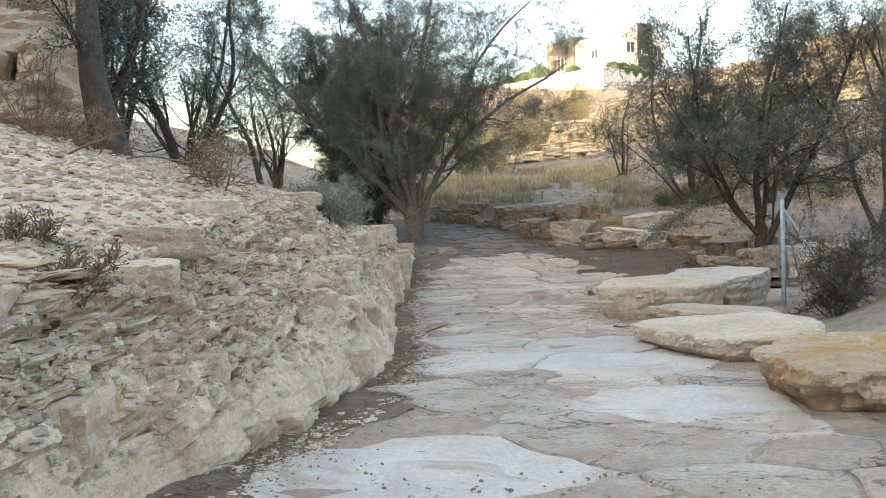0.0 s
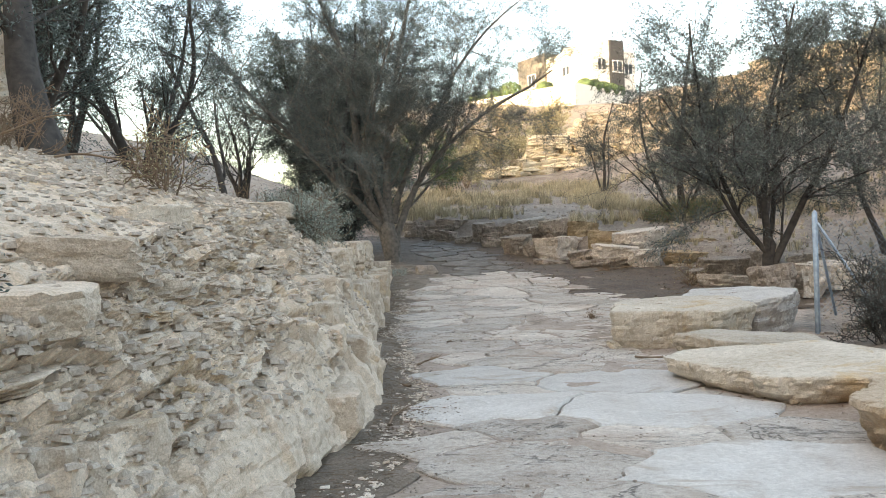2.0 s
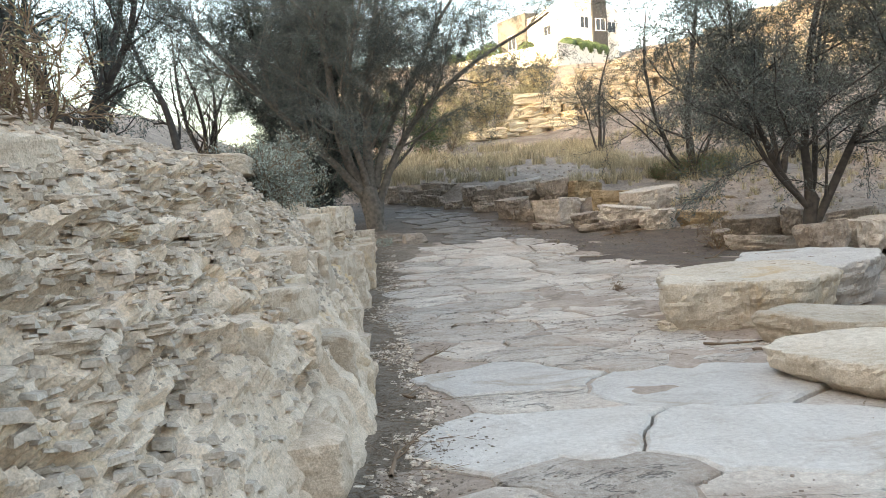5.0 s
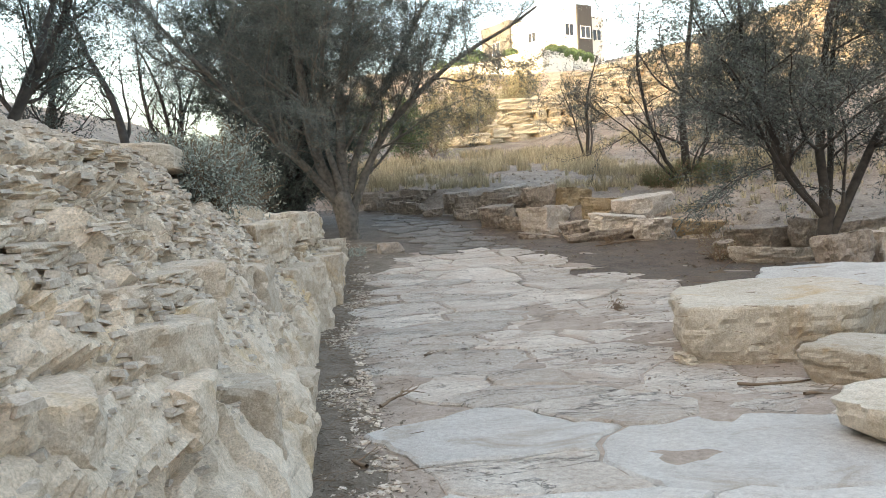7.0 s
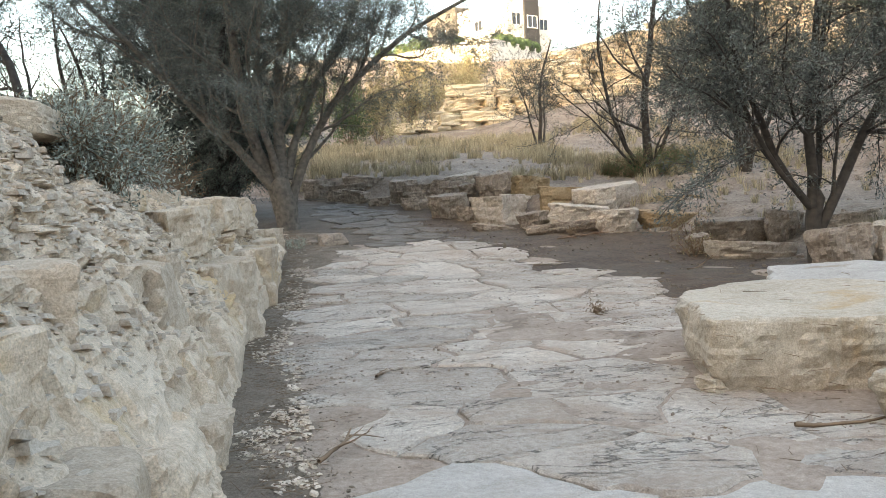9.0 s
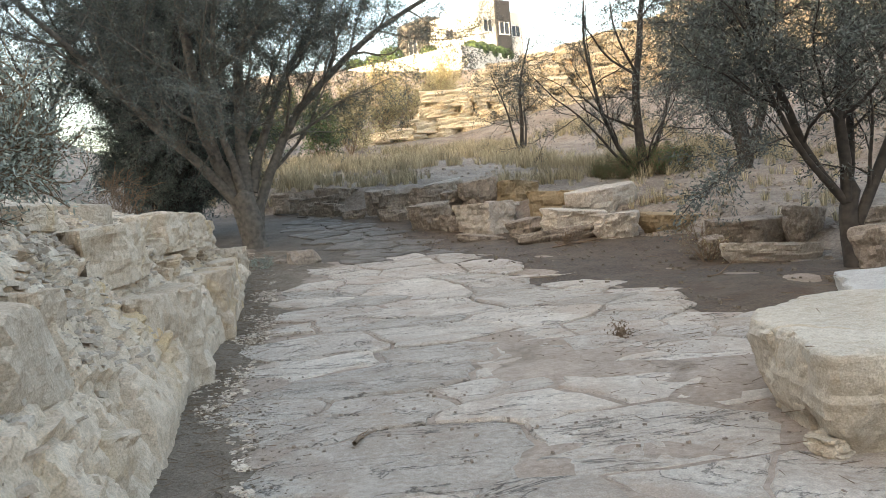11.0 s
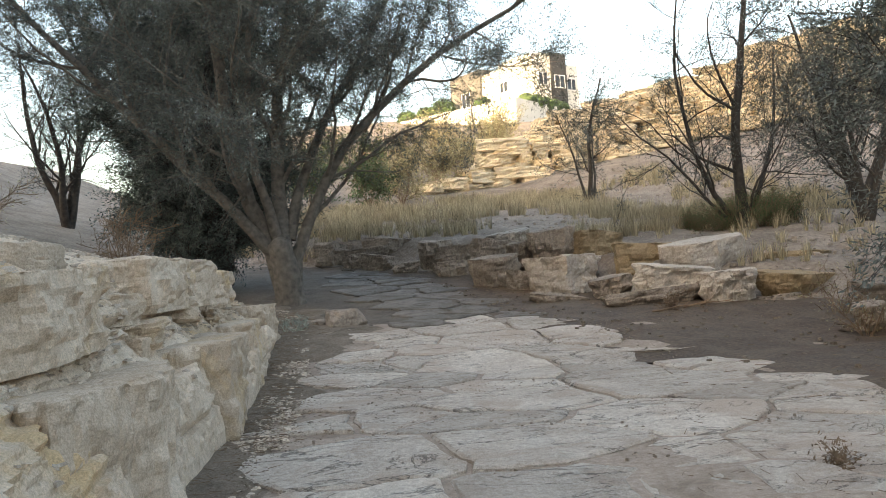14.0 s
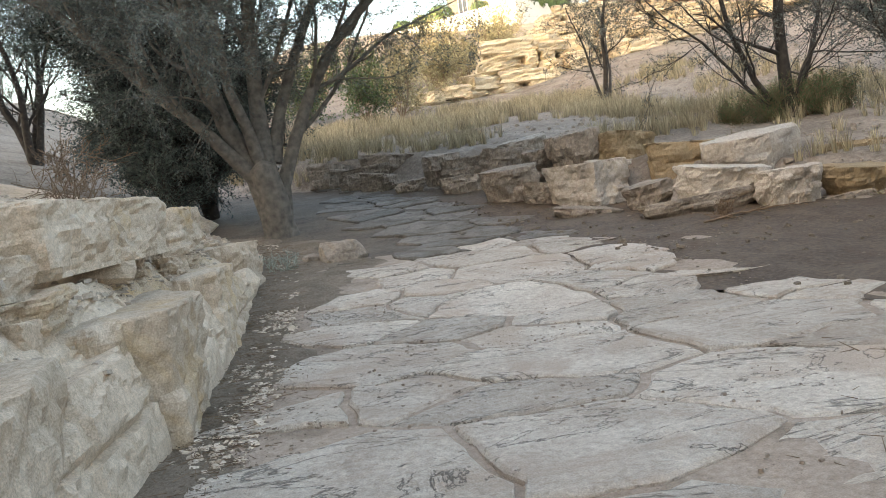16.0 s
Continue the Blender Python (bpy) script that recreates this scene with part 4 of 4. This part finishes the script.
for k, (x, y, ln, r, lf, st) in enumerate(LEFT):
    tree("tamarisk_tree", 40 + k, (x, y, at_land(x, y)), st or ring_stems(random.Random(50 + k), 4, .4, ln, r), "dark feathery tree on top of the bank", "tree", M_BARK_DARK, lf, "trees on the left bank",
         limbs=8, boughs=6, twigs=5, limb_len=1.8, bough_len=1.0, twig_len=.6, per_m=48 if y < 21 else 15, droop=.04, first=.2)


def bush(name, seed, at, n, height, lean, label, leaf, bark=M_TWIG, per_m=60, leaf_len=.035, leaf_w=.006, group="", twigs=4, boughs=5):
    return tree(name, seed, at, ring_stems(random.Random(seed), n, lean, height, .012 + .006 * height), label, "shrub", bark, leaf, group, limbs=5, boughs=boughs, twigs=twigs,
                limb_len=.5 * height, bough_len=.32 * height, twig_len=.2 * height, per_m=per_m, leaf_len=leaf_len, leaf_w=leaf_w, spread=.03, first=.15)


q = on_bank(16.2, 1.02)
bush("sage_bush", 61, (q[0] + .1, q[1], q[2] - .1), 11, .8, 1.2, "pale grey-green bush hanging over the bank", M_LEAF_SAGE, per_m=60, leaf_len=.045, leaf_w=.0065, twigs=5, boughs=6)
q = on_bank(15.7, .8)
bush("sage_bush", 62, (q[0], q[1], q[2] - .1), 10, .9, 1.4, "pale grey-green bush hanging over the bank", M_LEAF_SAGE, per_m=60, leaf_len=.045, leaf_w=.0065, twigs=5, boughs=6)
for k, (y, v, h, lf, label) in enumerate([(10.1, 1.06, .75, M_LEAF_DRY, "dry twiggy shrub with yellow-green tips on the bank"), (11.5, 1.5, .9, M_TWIG, "bare reddish twig shrub on the bank"), (12.4, 1.75, 1.0, M_TWIG, "bare reddish twig shrub on the bank"),
                                            (6.0, 1.12, .3, M_LEAF_DARK, "low dark dead shrub on the bank's chips"), (5.5, .92, .32, M_LEAF_DARK, "low dark dead shrub on the bank's chips"), (26.5, 1.25, 1.0, M_TWIG, "bare reddish twig shrub beside the tree"),
                                            (24.5, 1.5, .9, M_LEAF_DRY, "dry shrub behind the bank")]):
    q = on_bank(y, v)
    bush("dry_shrub", 70 + k, (q[0], q[1], q[2] - .03), 5, h, .9, label, lf, per_m=5 if lf is M_TWIG else 14, boughs=4, twigs=3)
for k, (x, y, h, lf) in enumerate([(6.6, 14.0, 1.1, M_LEAF_DARK), (7.6, 13.6, 1.2, M_LEAF_DARK), (6.1, 13.2, .8, M_LEAF_DARK), (8.5, 15.5, 1.2, M_LEAF_DARK)]):
    bush("dead_shrub", 85 + k, (x, y, at_land(x, y)), 9, h, .7, "dark dead twiggy shrub at the wire fence", lf, bark=M_BARK_DARK, group="shrubs at the fence", per_m=14)
for k, (x, y, h) in enumerate([(9.9, 31.9, .85), (9.1, 32.2, .7), (10.6, 32.2, .7), (8.6, 32.6, .5)]):
    bush("green_shrub", 95 + k, (x, y, at_land(x, y)), 9, h, .9, "green shoots round the foot of a slender tree", M_LEAF_GREEN, per_m=50)
HILL = [(1.5, 47, 2.4, M_LEAF_GREEN), (3.0, 50, 2.8, M_LEAF_DRY), (5.0, 54, 3.4, M_LEAF_DRY), (7.0, 58, 3.2, M_LEAF_DRY), (2.0, 57, 3.0, M_LEAF_GREEN), (9.5, 64, 3.8, M_LEAF_DRY), (-1.0, 52, 2.6, M_LEAF_GREEN), (4.5, 62, 3.2, M_LEAF_DRY),
        (12, 72, 3.5, M_LEAF_DRY), (0, 64, 3.0, M_LEAF_GREEN), (-4, 58, 3.0, M_LEAF_GREEN), (8, 76, 3, M_LEAF_DRY)]
for k, (x, y, h, lf) in enumerate(HILL):
    bush("hill_shrub", 110 + k, (x, y, at_land(x, y)), 7, h * (.72 if y < 60 else .85), .6, "yellow-green shrub on the far slope", lf, group="shrubs on the far slope", per_m=14, leaf_len=.12, leaf_w=.022, bark=M_TWIG)


def tufts(name, spots, seed, blades, h, mat, label):
    rng = np.random.RandomState(seed)
    n = len(spots) * blades
    p = np.repeat(np.asarray(spots, float), blades, 0)
    size = np.repeat(rng.uniform(.6, 1.3, len(spots)), blades)
    a = rng.rand(n) * 6.283
    lean = rng.uniform(.05, .7, n)
    hh = h * size * rng.uniform(.5, 1.1, n)
    out = np.stack([np.cos(a), np.sin(a), 0 * a], 1)
    side = np.stack([-np.sin(a), np.cos(a), 0 * a], 1) * .008
    p = p + out * (rng.rand(n, 1) * .1)
    mid = p + out * (lean * hh * .4)[:, None] + np.array([0, 0, 1]) * (hh * .6)[:, None]
    tip = p + out * (lean * hh)[:, None] + np.array([0, 0, 1]) * hh[:, None]
    v = np.stack([p - side, p + side, mid + side * .7, mid - side * .7, tip], 1).reshape(-1, 3)
    b = 5 * np.arange(n)
    faces = [(i, i + 1, i + 2, i + 3) for i in b.tolist()] + [(i + 3, i + 2, i + 4) for i in b.tolist()]
    return tagged(new(name, mesh_from(name, v, faces, mat, soft=False)), label, "grass", kind="stuff")


rng = np.random.RandomState(12)
spots = []
while len(spots) < 2300:
    x, y = rng.uniform(-6, 15), rng.uniform(31.5, 49)
    if x > np.interp(y, TY, TX) + .8 and rng.rand() < smooth(-.25, .25, vnoise(np.array([[x * .6, y * .6, 0]]), 3)[0]):
        spots.append((x, y, at_land(x, y)))
tufts("dry_grass", spots, 1, 22, .42, M_GRASS, "straw-coloured dry grass on the terrace")
spots = []
while len(spots) < 260:
    x, y = rng.uniform(7, 18), rng.uniform(18, 34)
    if x > np.interp(y, TY, TX) + .8:
        spots.append((x, y, at_land(x, y)))
tufts("sparse_grass", spots, 2, 24, .3, M_GRASS, "sparse dry tufts among stones")

for k, (x, y, hh, lf, label) in enumerate([(3.2, 18.5, .26, M_TWIG, "sparse dry twiggy seedling in the stream bed"), (-.7, 27.2, .35, M_LEAF_SAGE, "low grey-green plant beside the tree"),
                                           (7.0, 23.9, .6, M_LEAF_DRY, "dry plant among the boulders"), (7.7, 25.4, .8, M_LEAF_DRY, "dry plant among the boulders"), (5.4, 26.6, .35, M_TWIG, "bare twiggy plant on silt")]):
    bush("small_plant", 140 + k, (x, y, bed(y) + (.0 if y < 20 or x < 1 else .05)), 5, hh, .8, label, lf, bark=M_LEAF_SAGE if lf is M_LEAF_SAGE else M_TWIG, per_m=7, boughs=2, twigs=3)


def dead_branch(seed, at, turn, length):
    rng = np.random.RandomState(seed)
    lines = [limb(rng, (0, 0, .02), (1, 0, .04), length, .016, .005, 8, .1, -.01)]
    for k in range(5):
        p = lines[0][0][rng.randint(2, 8)]
        lines.append(limb(rng, p, (1, rng.uniform(-1, 1), .1), length * rng.uniform(.2, .45), .007, .002, 4, .15, -.03))
    ob = new("dead_branch", mesh_from("dead_branch", *tubes(lines, 5), M_TWIG))
    ob.matrix_world = pose(*at, 0, 0, turn)
    tagged(ob, "dry fallen branch lying on stone and litter", "branch", "fallen branches")


for k, (x, y, turn, ln) in enumerate([(2.6, 13.1, -10, .9), (2.9, 12.6, 25, .7), (3.0, 11.9, -35, .8), (-.4, 11.6, 100, .7), (-.3, 13.2, 60, .6), (-.6, 9.6, 80, .8), (5.0, 26.4, 10, 1.2), (5.6, 26.6, -20, .8), (6.0, 22.0, 5, .8), (.2, 15.5, 70, .5)]):
    dead_branch(160 + k, (x, y, bed(y) + .02), turn, ln)
for k, (y, v, turn, ln) in enumerate([(9.6, 1.4, -30, 1.3), (10.8, 1.35, 10, 1.2), (7.6, 1.5, 60, .8)]):
    q = on_bank(y, v)
    dead_branch(175 + k, (q[0], q[1], q[2] + .03), turn, ln)

rng = np.random.RandomState(44)
sticks = []
for _ in range(2200):
    y = rng.uniform(3, 30)
    p = np.array([np.interp(y, FY, FX) + abs(rng.normal(.1, .28)), y, bed(y) + rng.uniform(.02, .05)])
    if rng.rand() < .25:
        p = np.array([rng.uniform(2.0, 4.6), rng.uniform(12.2, 19.5), bed(p[1]) + .03])
    a, ln = rng.rand() * 6.283, rng.uniform(.03, .16)
    sticks.append((np.array([p, p + np.array([math.cos(a) * ln, math.sin(a) * ln, rng.uniform(-.01, .015)])]), np.array([.003, .0015])))
tagged(new("twig_litter", mesh_from("twig_litter", *tubes(sticks, 3), M_TWIG)), "short broken twigs strewn among litter", "twigs", kind="stuff")

# ---------------------------------------------------------------- lit cliff of stacked beds on the hill
CL = [(3.4, 53.0, 4.2, .4), (6.9, 53.7, 4.8, .7), (7.3, 54.0, 4.9, 1.9), (10.7, 54.3, 5.2, 3.0), (14.5, 55.0, 6.2, 3.3), (19.0, 55.0, 7.1, 3.5), (26.0, 51.0, 8.0, 4.2), (32.0, 47.0, 8.8, 4.6)]   # x, y, z of the foot, height
variants = [slab_mesh(500 + k, (1.0, 1.0, 1.0), M_CLIFF, 4 + k % 3, .06, .05, n=30, lamina=.02, rows=15) for k in range(9)]
cliff = tagged(new("cliff"), "sunlit golden limestone cliff of stacked blocky beds", "cliff")
rng = np.random.RandomState(8)
cx, cy, cz, ch = [np.array(c) for c in zip(*CL)]
arc = np.concatenate([[0], np.cumsum(np.hypot(np.diff(cx), np.diff(cy)))])
level = 0.0
core_pts = []
while level < 4.7:
    thick = rng.uniform(.22, .5)
    s = 0.0
    while s < arc[-1]:
        wdt = rng.uniform(.8, 2.4)
        sm = s + wdt / 2
        x, y, z, h = [np.interp(sm, arc, c) for c in (cx, cy, cz, ch)]
        if level < h:
            back = .42 * level + rng.uniform(-.16, .16)
            ang = math.degrees(math.atan2(np.interp(sm + .5, arc, cy) - np.interp(sm - .5, arc, cy), 1))
            part("stone", variants[rng.randint(9)], cliff, at=pose(x + .1 * level, y + back + .6, z + level - .05, 0, 0, ang + rng.uniform(-8, 8)) @ Matrix.Diagonal((wdt * 1.2, 2.0, thick * 1.3, 1)))
        s += wdt
    level += thick
n = 120
sa = np.linspace(0, arc[-1], n)
rows = []
for f, back in ((-.3, .7), (0, .8), (1, 2.6), (1.02, 8), (1.0, 20)):
    rows.append(np.stack([np.interp(sa, arc, cx), np.interp(sa, arc, cy) + back, np.interp(sa, arc, cz) + np.interp(sa, arc, ch) * f - (.1 if f > 0 else 0)], 1))
core = np.concatenate(rows)
part("core", mesh_from("core", core, grid_faces(5, n), M_CLIFF), cliff)

# ---------------------------------------------------------------- house on the hill
def box(x0, x1, y0, y1, z0, z1, bevel=0.02):
    bm = bmesh.new()
    bmesh.ops.create_cube(bm, size=1)
    bmesh.ops.scale(bm, vec=(x1 - x0, y1 - y0, z1 - z0), verts=bm.verts)
    bmesh.ops.translate(bm, vec=((x0 + x1) / 2, (y0 + y1) / 2, (z0 + z1) / 2), verts=bm.verts)
    if bevel:
        bmesh.ops.bevel(bm, geom=bm.edges[:], offset=bevel, segments=1, affect="EDGES")
    return bm


def bm_mesh(name, bm, mat):
    me = bpy.data.meshes.new(name)
    bm.to_mesh(me)
    bm.free()
    me.materials.append(mat)
    return me


house = tagged(new("house"), "modern cream and grey flat-roofed villa on the hilltop", "house")
house.matrix_world = pose(22.6, 104, 0, 0, 0, 27)
for nm, b, mt in [("wall", (0, 6.9, .2, 15, 16, 23.7), M_RENDER), ("wall", (-.05, 2.5, -.1, 6, 16, 24.7), M_RENDER), ("wall", (2.5, 4.7, -.3, 6, 16, 24.8), M_RENDER_GREY),
                  ("wall", (-.35, 3, 9.2, 15.4, 16, 24.9), M_RENDER_TAUPE), ("roof_slab", (-.15, 7.1, 6.05, 9.15, 23.7, 23.95), M_RENDER), ("wall", (-.15, 4, 3.0, 9.15, 16, 24.1), M_RENDER)]:
    part(nm, bm_mesh(nm, box(*b), mt), house)


def window(x, y, z, wd, ht, side):
    """A window in the front (side 0) or in the left wall (side 1) of the house."""
    turned = pose(x, y, z, 0, 0, -90 if side else 0)
    pane = part("window", bm_mesh("window", box(-wd / 2, wd / 2, -.03, .05, -ht / 2, ht / 2, 0), M_GLASS), house, at=turned)
    for b in [(-wd / 2 - .07, -wd / 2, -ht / 2, ht / 2), (wd / 2, wd / 2 + .07, -ht / 2, ht / 2), (-wd / 2 - .07, wd / 2 + .07, ht / 2, ht / 2 + .07), (-wd / 2 - .12, wd / 2 + .12, -ht / 2 - .1, -ht / 2), (-.035, .035, -ht / 2, ht / 2)]:
        part("frame", bm_mesh("frame", box(b[0], b[1], -.08, .03, b[2], b[3], 0), M_FRAME), pane)


for x, y, z, wd, ht, side in [(1.3, -.1, 21.8, 1.2, 1.3, 0), (3.6, -.3, 21.6, 1.4, 1.3, 0), (5.8, .2, 21.5, 1.2, 1.2, 0), (-.35, 12.2, 21.7, 1.6, 1.7, 1), (-.15, 5.0, 21.8, 1.3, 1.1, 1)]:
    window(x, y, z, wd, ht, side)
# garden wall below the house
for nm, a, b, h0, h1 in [("garden_wall", (8.0, 109), (19.0, 97.5), 13.5, 18.4), ("garden_wall", (19.0, 97.5), (27.5, 106), 13.5, 18.4)]:
    ln = math.hypot(b[0] - a[0], b[1] - a[1])
    ob = new(nm, bm_mesh(nm, box(0, ln, 0, .35, 0, h1 - h0, .02), M_RENDER))
    ob.matrix_world = pose(a[0], a[1], h0, 0, 0, math.degrees(math.atan2(b[1] - a[1], b[0] - a[0])))
    tagged(ob, "cream rendered garden wall below the villa", "garden wall")


def ball_shrub(seed, at, r):
    """A clipped round shrub: a ball of many small leaves over a twiggy heart."""
    rng = np.random.RandomState(seed)
    d = rng.normal(size=(1500, 3))
    d /= np.linalg.norm(d, axis=1)[:, None]
    p = d * (r * (1 + .12 * fbm(d * 2 + seed, 3, seed)) * rng.uniform(.82, 1.03, 1500))[:, None]
    p[:, 2] = p[:, 2] * .9 + r * .85
    s = np.cross(d, rng.normal(size=(1500, 3)))
    s /= np.linalg.norm(s, axis=1)[:, None]
    e = (d * .3 + np.cross(d, s)) * .16
    v = np.stack([p - e, p + s * .08, p + e, p - s * .08], 1).reshape(-1, 3)
    ob = tagged(new("clipped_shrub"), "round clipped green shrub behind the garden wall", "shrub", "clipped shrubs of the garden")
    ob.matrix_world = pose(*at)
    part("crown", mesh_from("crown", v, np.arange(6000).reshape(-1, 4), M_LEAF_GREEN, soft=False), ob)
    part("stem", mesh_from("stem", *tubes([(np.array([(0, 0, -.6), (0, 0, r)]), np.array([.08, .05]))], 6), M_BARK), ob)


for k, (x, y, r) in enumerate([(9.0, 110, 1.2), (11.0, 108, 1.2), (12.8, 106.2, 1.5), (16.4, 102.2, 1.0), (20.8, 100.6, 1.0), (22.1, 101.6, 1.0), (23.5, 102.8, .95), (24.8, 104.2, .95), (26.0, 105.4, .9)]):
    ball_shrub(600 + k, (x, y, 17.7), r)

# ---------------------------------------------------------------- wire fence at the right
fence = tagged(new("wire_fence"), "galvanised chain-link fence with braced corner post", "fence")
POSTS = [(5.98, 14.9), (7.2, 13.2), (8.6, 11.2), (10.0, 9.2)]
for x, y in POSTS:
    z = at_land(x, y)
    part("post", mesh_from("post", *tubes([(np.array([(x, y, z - .4), (x, y, 1.62), (x, y, 1.66)]), np.array([.04, .04, .005]))], 10), M_STEEL), fence)
for dx, dy in [(.65, -.75), (.55, .5)]:
    part("brace", mesh_from("brace", *tubes([(np.array([(5.99, 14.9, 1.5), (5.98 + dx, 14.9 + dy, -.05)]), np.array([.022, .022]))], 8), M_STEEL), fence)
wires = []
for (x0, y0), (x1, y1) in zip(POSTS[:-1], POSTS[1:]):
    ln = math.hypot(x1 - x0, y1 - y0)
    for s in np.arange(-1.5, ln, .09):
        for sg in (1, -1):
            a, b = (s, 0.0), (s + 1.45, 1.45)
            if sg < 0:
                a, b = (s, 1.45), (s + 1.45, 0.0)
            lo, hi = max(a[0], 0), min(b[0], ln)
            if hi - lo < .05:
                continue
            za, zb = a[1] + (b[1] - a[1]) * (lo - a[0]) / 1.45, a[1] + (b[1] - a[1]) * (hi - a[0]) / 1.45
            wires.append((np.array([(x0 + (x1 - x0) * lo / ln, y0 + (y1 - y0) * lo / ln, .05 + za), (x0 + (x1 - x0) * hi / ln, y0 + (y1 - y0) * hi / ln, .05 + zb)]), np.array([.0018, .0018])))
part("mesh", mesh_from("mesh", *tubes(wires, 3), M_STEEL), fence, "woven wire mesh")

# ---------------------------------------------------------------- flagstones of the bed
def clip(poly, p, n):
    """Cuts a polygon by the half-plane (q - p) . n < 0."""
    out = []
    for a, b in zip(poly, poly[1:] + poly[:1]):
        da, db = (a[0] - p[0]) * n[0] + (a[1] - p[1]) * n[1], (b[0] - p[0]) * n[0] + (b[1] - p[1]) * n[1]
        if da < 0:
            out.append(a)
        if da * db < 0:
            t = da / (da - db)
            out.append((a[0] + (b[0] - a[0]) * t, a[1] + (b[1] - a[1]) * t))
    return out


LY = [-3, 22, 24, 25.5, 27, 30, 34, 37]
LXO = [.42, .42, .55, .95, 1.75, 1.8, 2.5, 2.3]       # left edge of the flagstones, from the bank's foot
RYB = [-3, 6, 9, 12, 13, 14.5, 16, 17] + RY[1:]
RXB = [3.0, 2.9, 2.9, 3.2, 2.9, 2.6, 3.4, 5.6] + RX[1:]
# broad flagstones: x, y, reach
BROAD = [(2.05, 11.5, 1.0), (1.95, 9.9, .95), (.45, 12.2, .72), (.4, 10.3, .78), (2.15, 7.75, 1.0), (-.25, 5.6, 1.1), (.6, 8.3, .8), (1.4, 6.2, .8), (1.45, 19.75, .8), (.1, 19.6, .8), (.55, 17.6, .8), (1.7, 21.6, .75),
         (2.7, 20.2, .8), (1.9, 24.0, .7), (2.2, 25.4, .65), (.55, 15.2, .8), (1.9, 15.0, .8), (3.4, 21.8, .8), (.3, 22.3, .7)]
rng = np.random.RandomState(15)
seeds = [(x, y) for x, y, r in BROAD]
tries = 0
while tries < 9000:
    tries += 1
    x, y = rng.uniform(-3.2, 7), rng.uniform(-2, 37.5)
    gap = rng.uniform(.55, 1.45)
    if any((x - a) ** 2 + 1.8 * (y - b) ** 2 < (r + .38) ** 2 for a, b, r in BROAD):
        continue
    if all(abs(x - a) > gap * 2 or (x - a) ** 2 + ((y - b) * 1.55) ** 2 > gap ** 2 for a, b in seeds):
        seeds.append((x, y))
S = np.array(seeds)
W = np.array([r ** 2 for x, y, r in BROAD] + [.16] * (len(seeds) - len(BROAD)))
for own, (sx, sy) in enumerate(seeds):
    left = np.interp(sy, FY, FX) + np.interp(sy, LY, LXO)
    if not left + .1 < sx < np.interp(sy, RYB, RXB) + .25:
        continue
    poly = [(sx - 1.7, sy - 1.4), (sx + 1.7, sy - 1.4), (sx + 1.7, sy + 1.4), (sx - 1.7, sy + 1.4)]
    dist = np.hypot(S[:, 0] - sx, (S[:, 1] - sy) * 1.35)
    for k in np.argsort(dist)[1:24]:
        ox, oy = S[k]
        f = .5 + (W[own] - W[k]) / (2 * ((ox - sx) ** 2 + 1.8 * (oy - sy) ** 2))
        poly = clip(poly, (sx + (ox - sx) * f, sy + (oy - sy) * f), (ox - sx, (oy - sy) * 1.8))
    if len(poly) < 3:
        continue
    loop = list(zip(poly, poly[1:] + poly[:1]))
    area = abs(sum(a[0] * b[1] - a[1] * b[0] for a, b in loop)) / 2
    if area < .45 * sum(math.hypot(b[0] - a[0], b[1] - a[1]) for a, b in loop) ** 2 / (4 * math.pi):
        continue
    ringp = []
    for a, b in zip(poly, poly[1:] + poly[:1]):
        m = max(1, int(math.hypot(b[0] - a[0], b[1] - a[1]) / .16))
        for i in range(m):
            ringp.append((a[0] + (b[0] - a[0]) * i / m, a[1] + (b[1] - a[1]) * i / m, 0))
    R = np.array(ringp)
    c = R.mean(0)
    n3 = np.stack([fbm(R * 2.6, 4, 51, .6), fbm(R * 2.6, 4, 52, .6), 0 * R[:, 0]], 1)
    R = R + n3 * .16
    v = R - c
    ln = np.linalg.norm(v, axis=1)[:, None] + 1e-6
    gap = rng.uniform(.008, .02) if c[1] < 16 else rng.uniform(.02, .045)
    top = bed(c[1]) + .014 + rng.uniform(-.012, .014)
    tlt = rng.normal(0, .009, 2)

    def ring_at(inset, z, lumps=0.0):
        q = c + v * np.clip(1 - inset / ln, .1, 1)
        q[:, 2] = z + (q[:, 0] - c[0]) * tlt[0] + (q[:, 1] - c[1]) * tlt[1] + (bed(q[:, 1]) - bed(c[1])) + lumps * fbm(q * 3, 3, 55)
        return q - np.array([c[0], c[1], 0])

    m = len(R)
    rings = [ring_at(gap, top - .10), ring_at(gap, top - .018), ring_at(gap + .025, top, .012), ring_at(gap + .05 + ln * .45, top, .02)]
    verts = np.concatenate(rings + [np.array([[0, 0, top]])])
    faces = [(k * m + i, k * m + (i + 1) % m, (k + 1) * m + (i + 1) % m, (k + 1) * m + i) for k in range(3) for i in range(m)]
    faces += [(3 * m + i, 3 * m + (i + 1) % m, 4 * m) for i in range(m)]
    white = own < 6
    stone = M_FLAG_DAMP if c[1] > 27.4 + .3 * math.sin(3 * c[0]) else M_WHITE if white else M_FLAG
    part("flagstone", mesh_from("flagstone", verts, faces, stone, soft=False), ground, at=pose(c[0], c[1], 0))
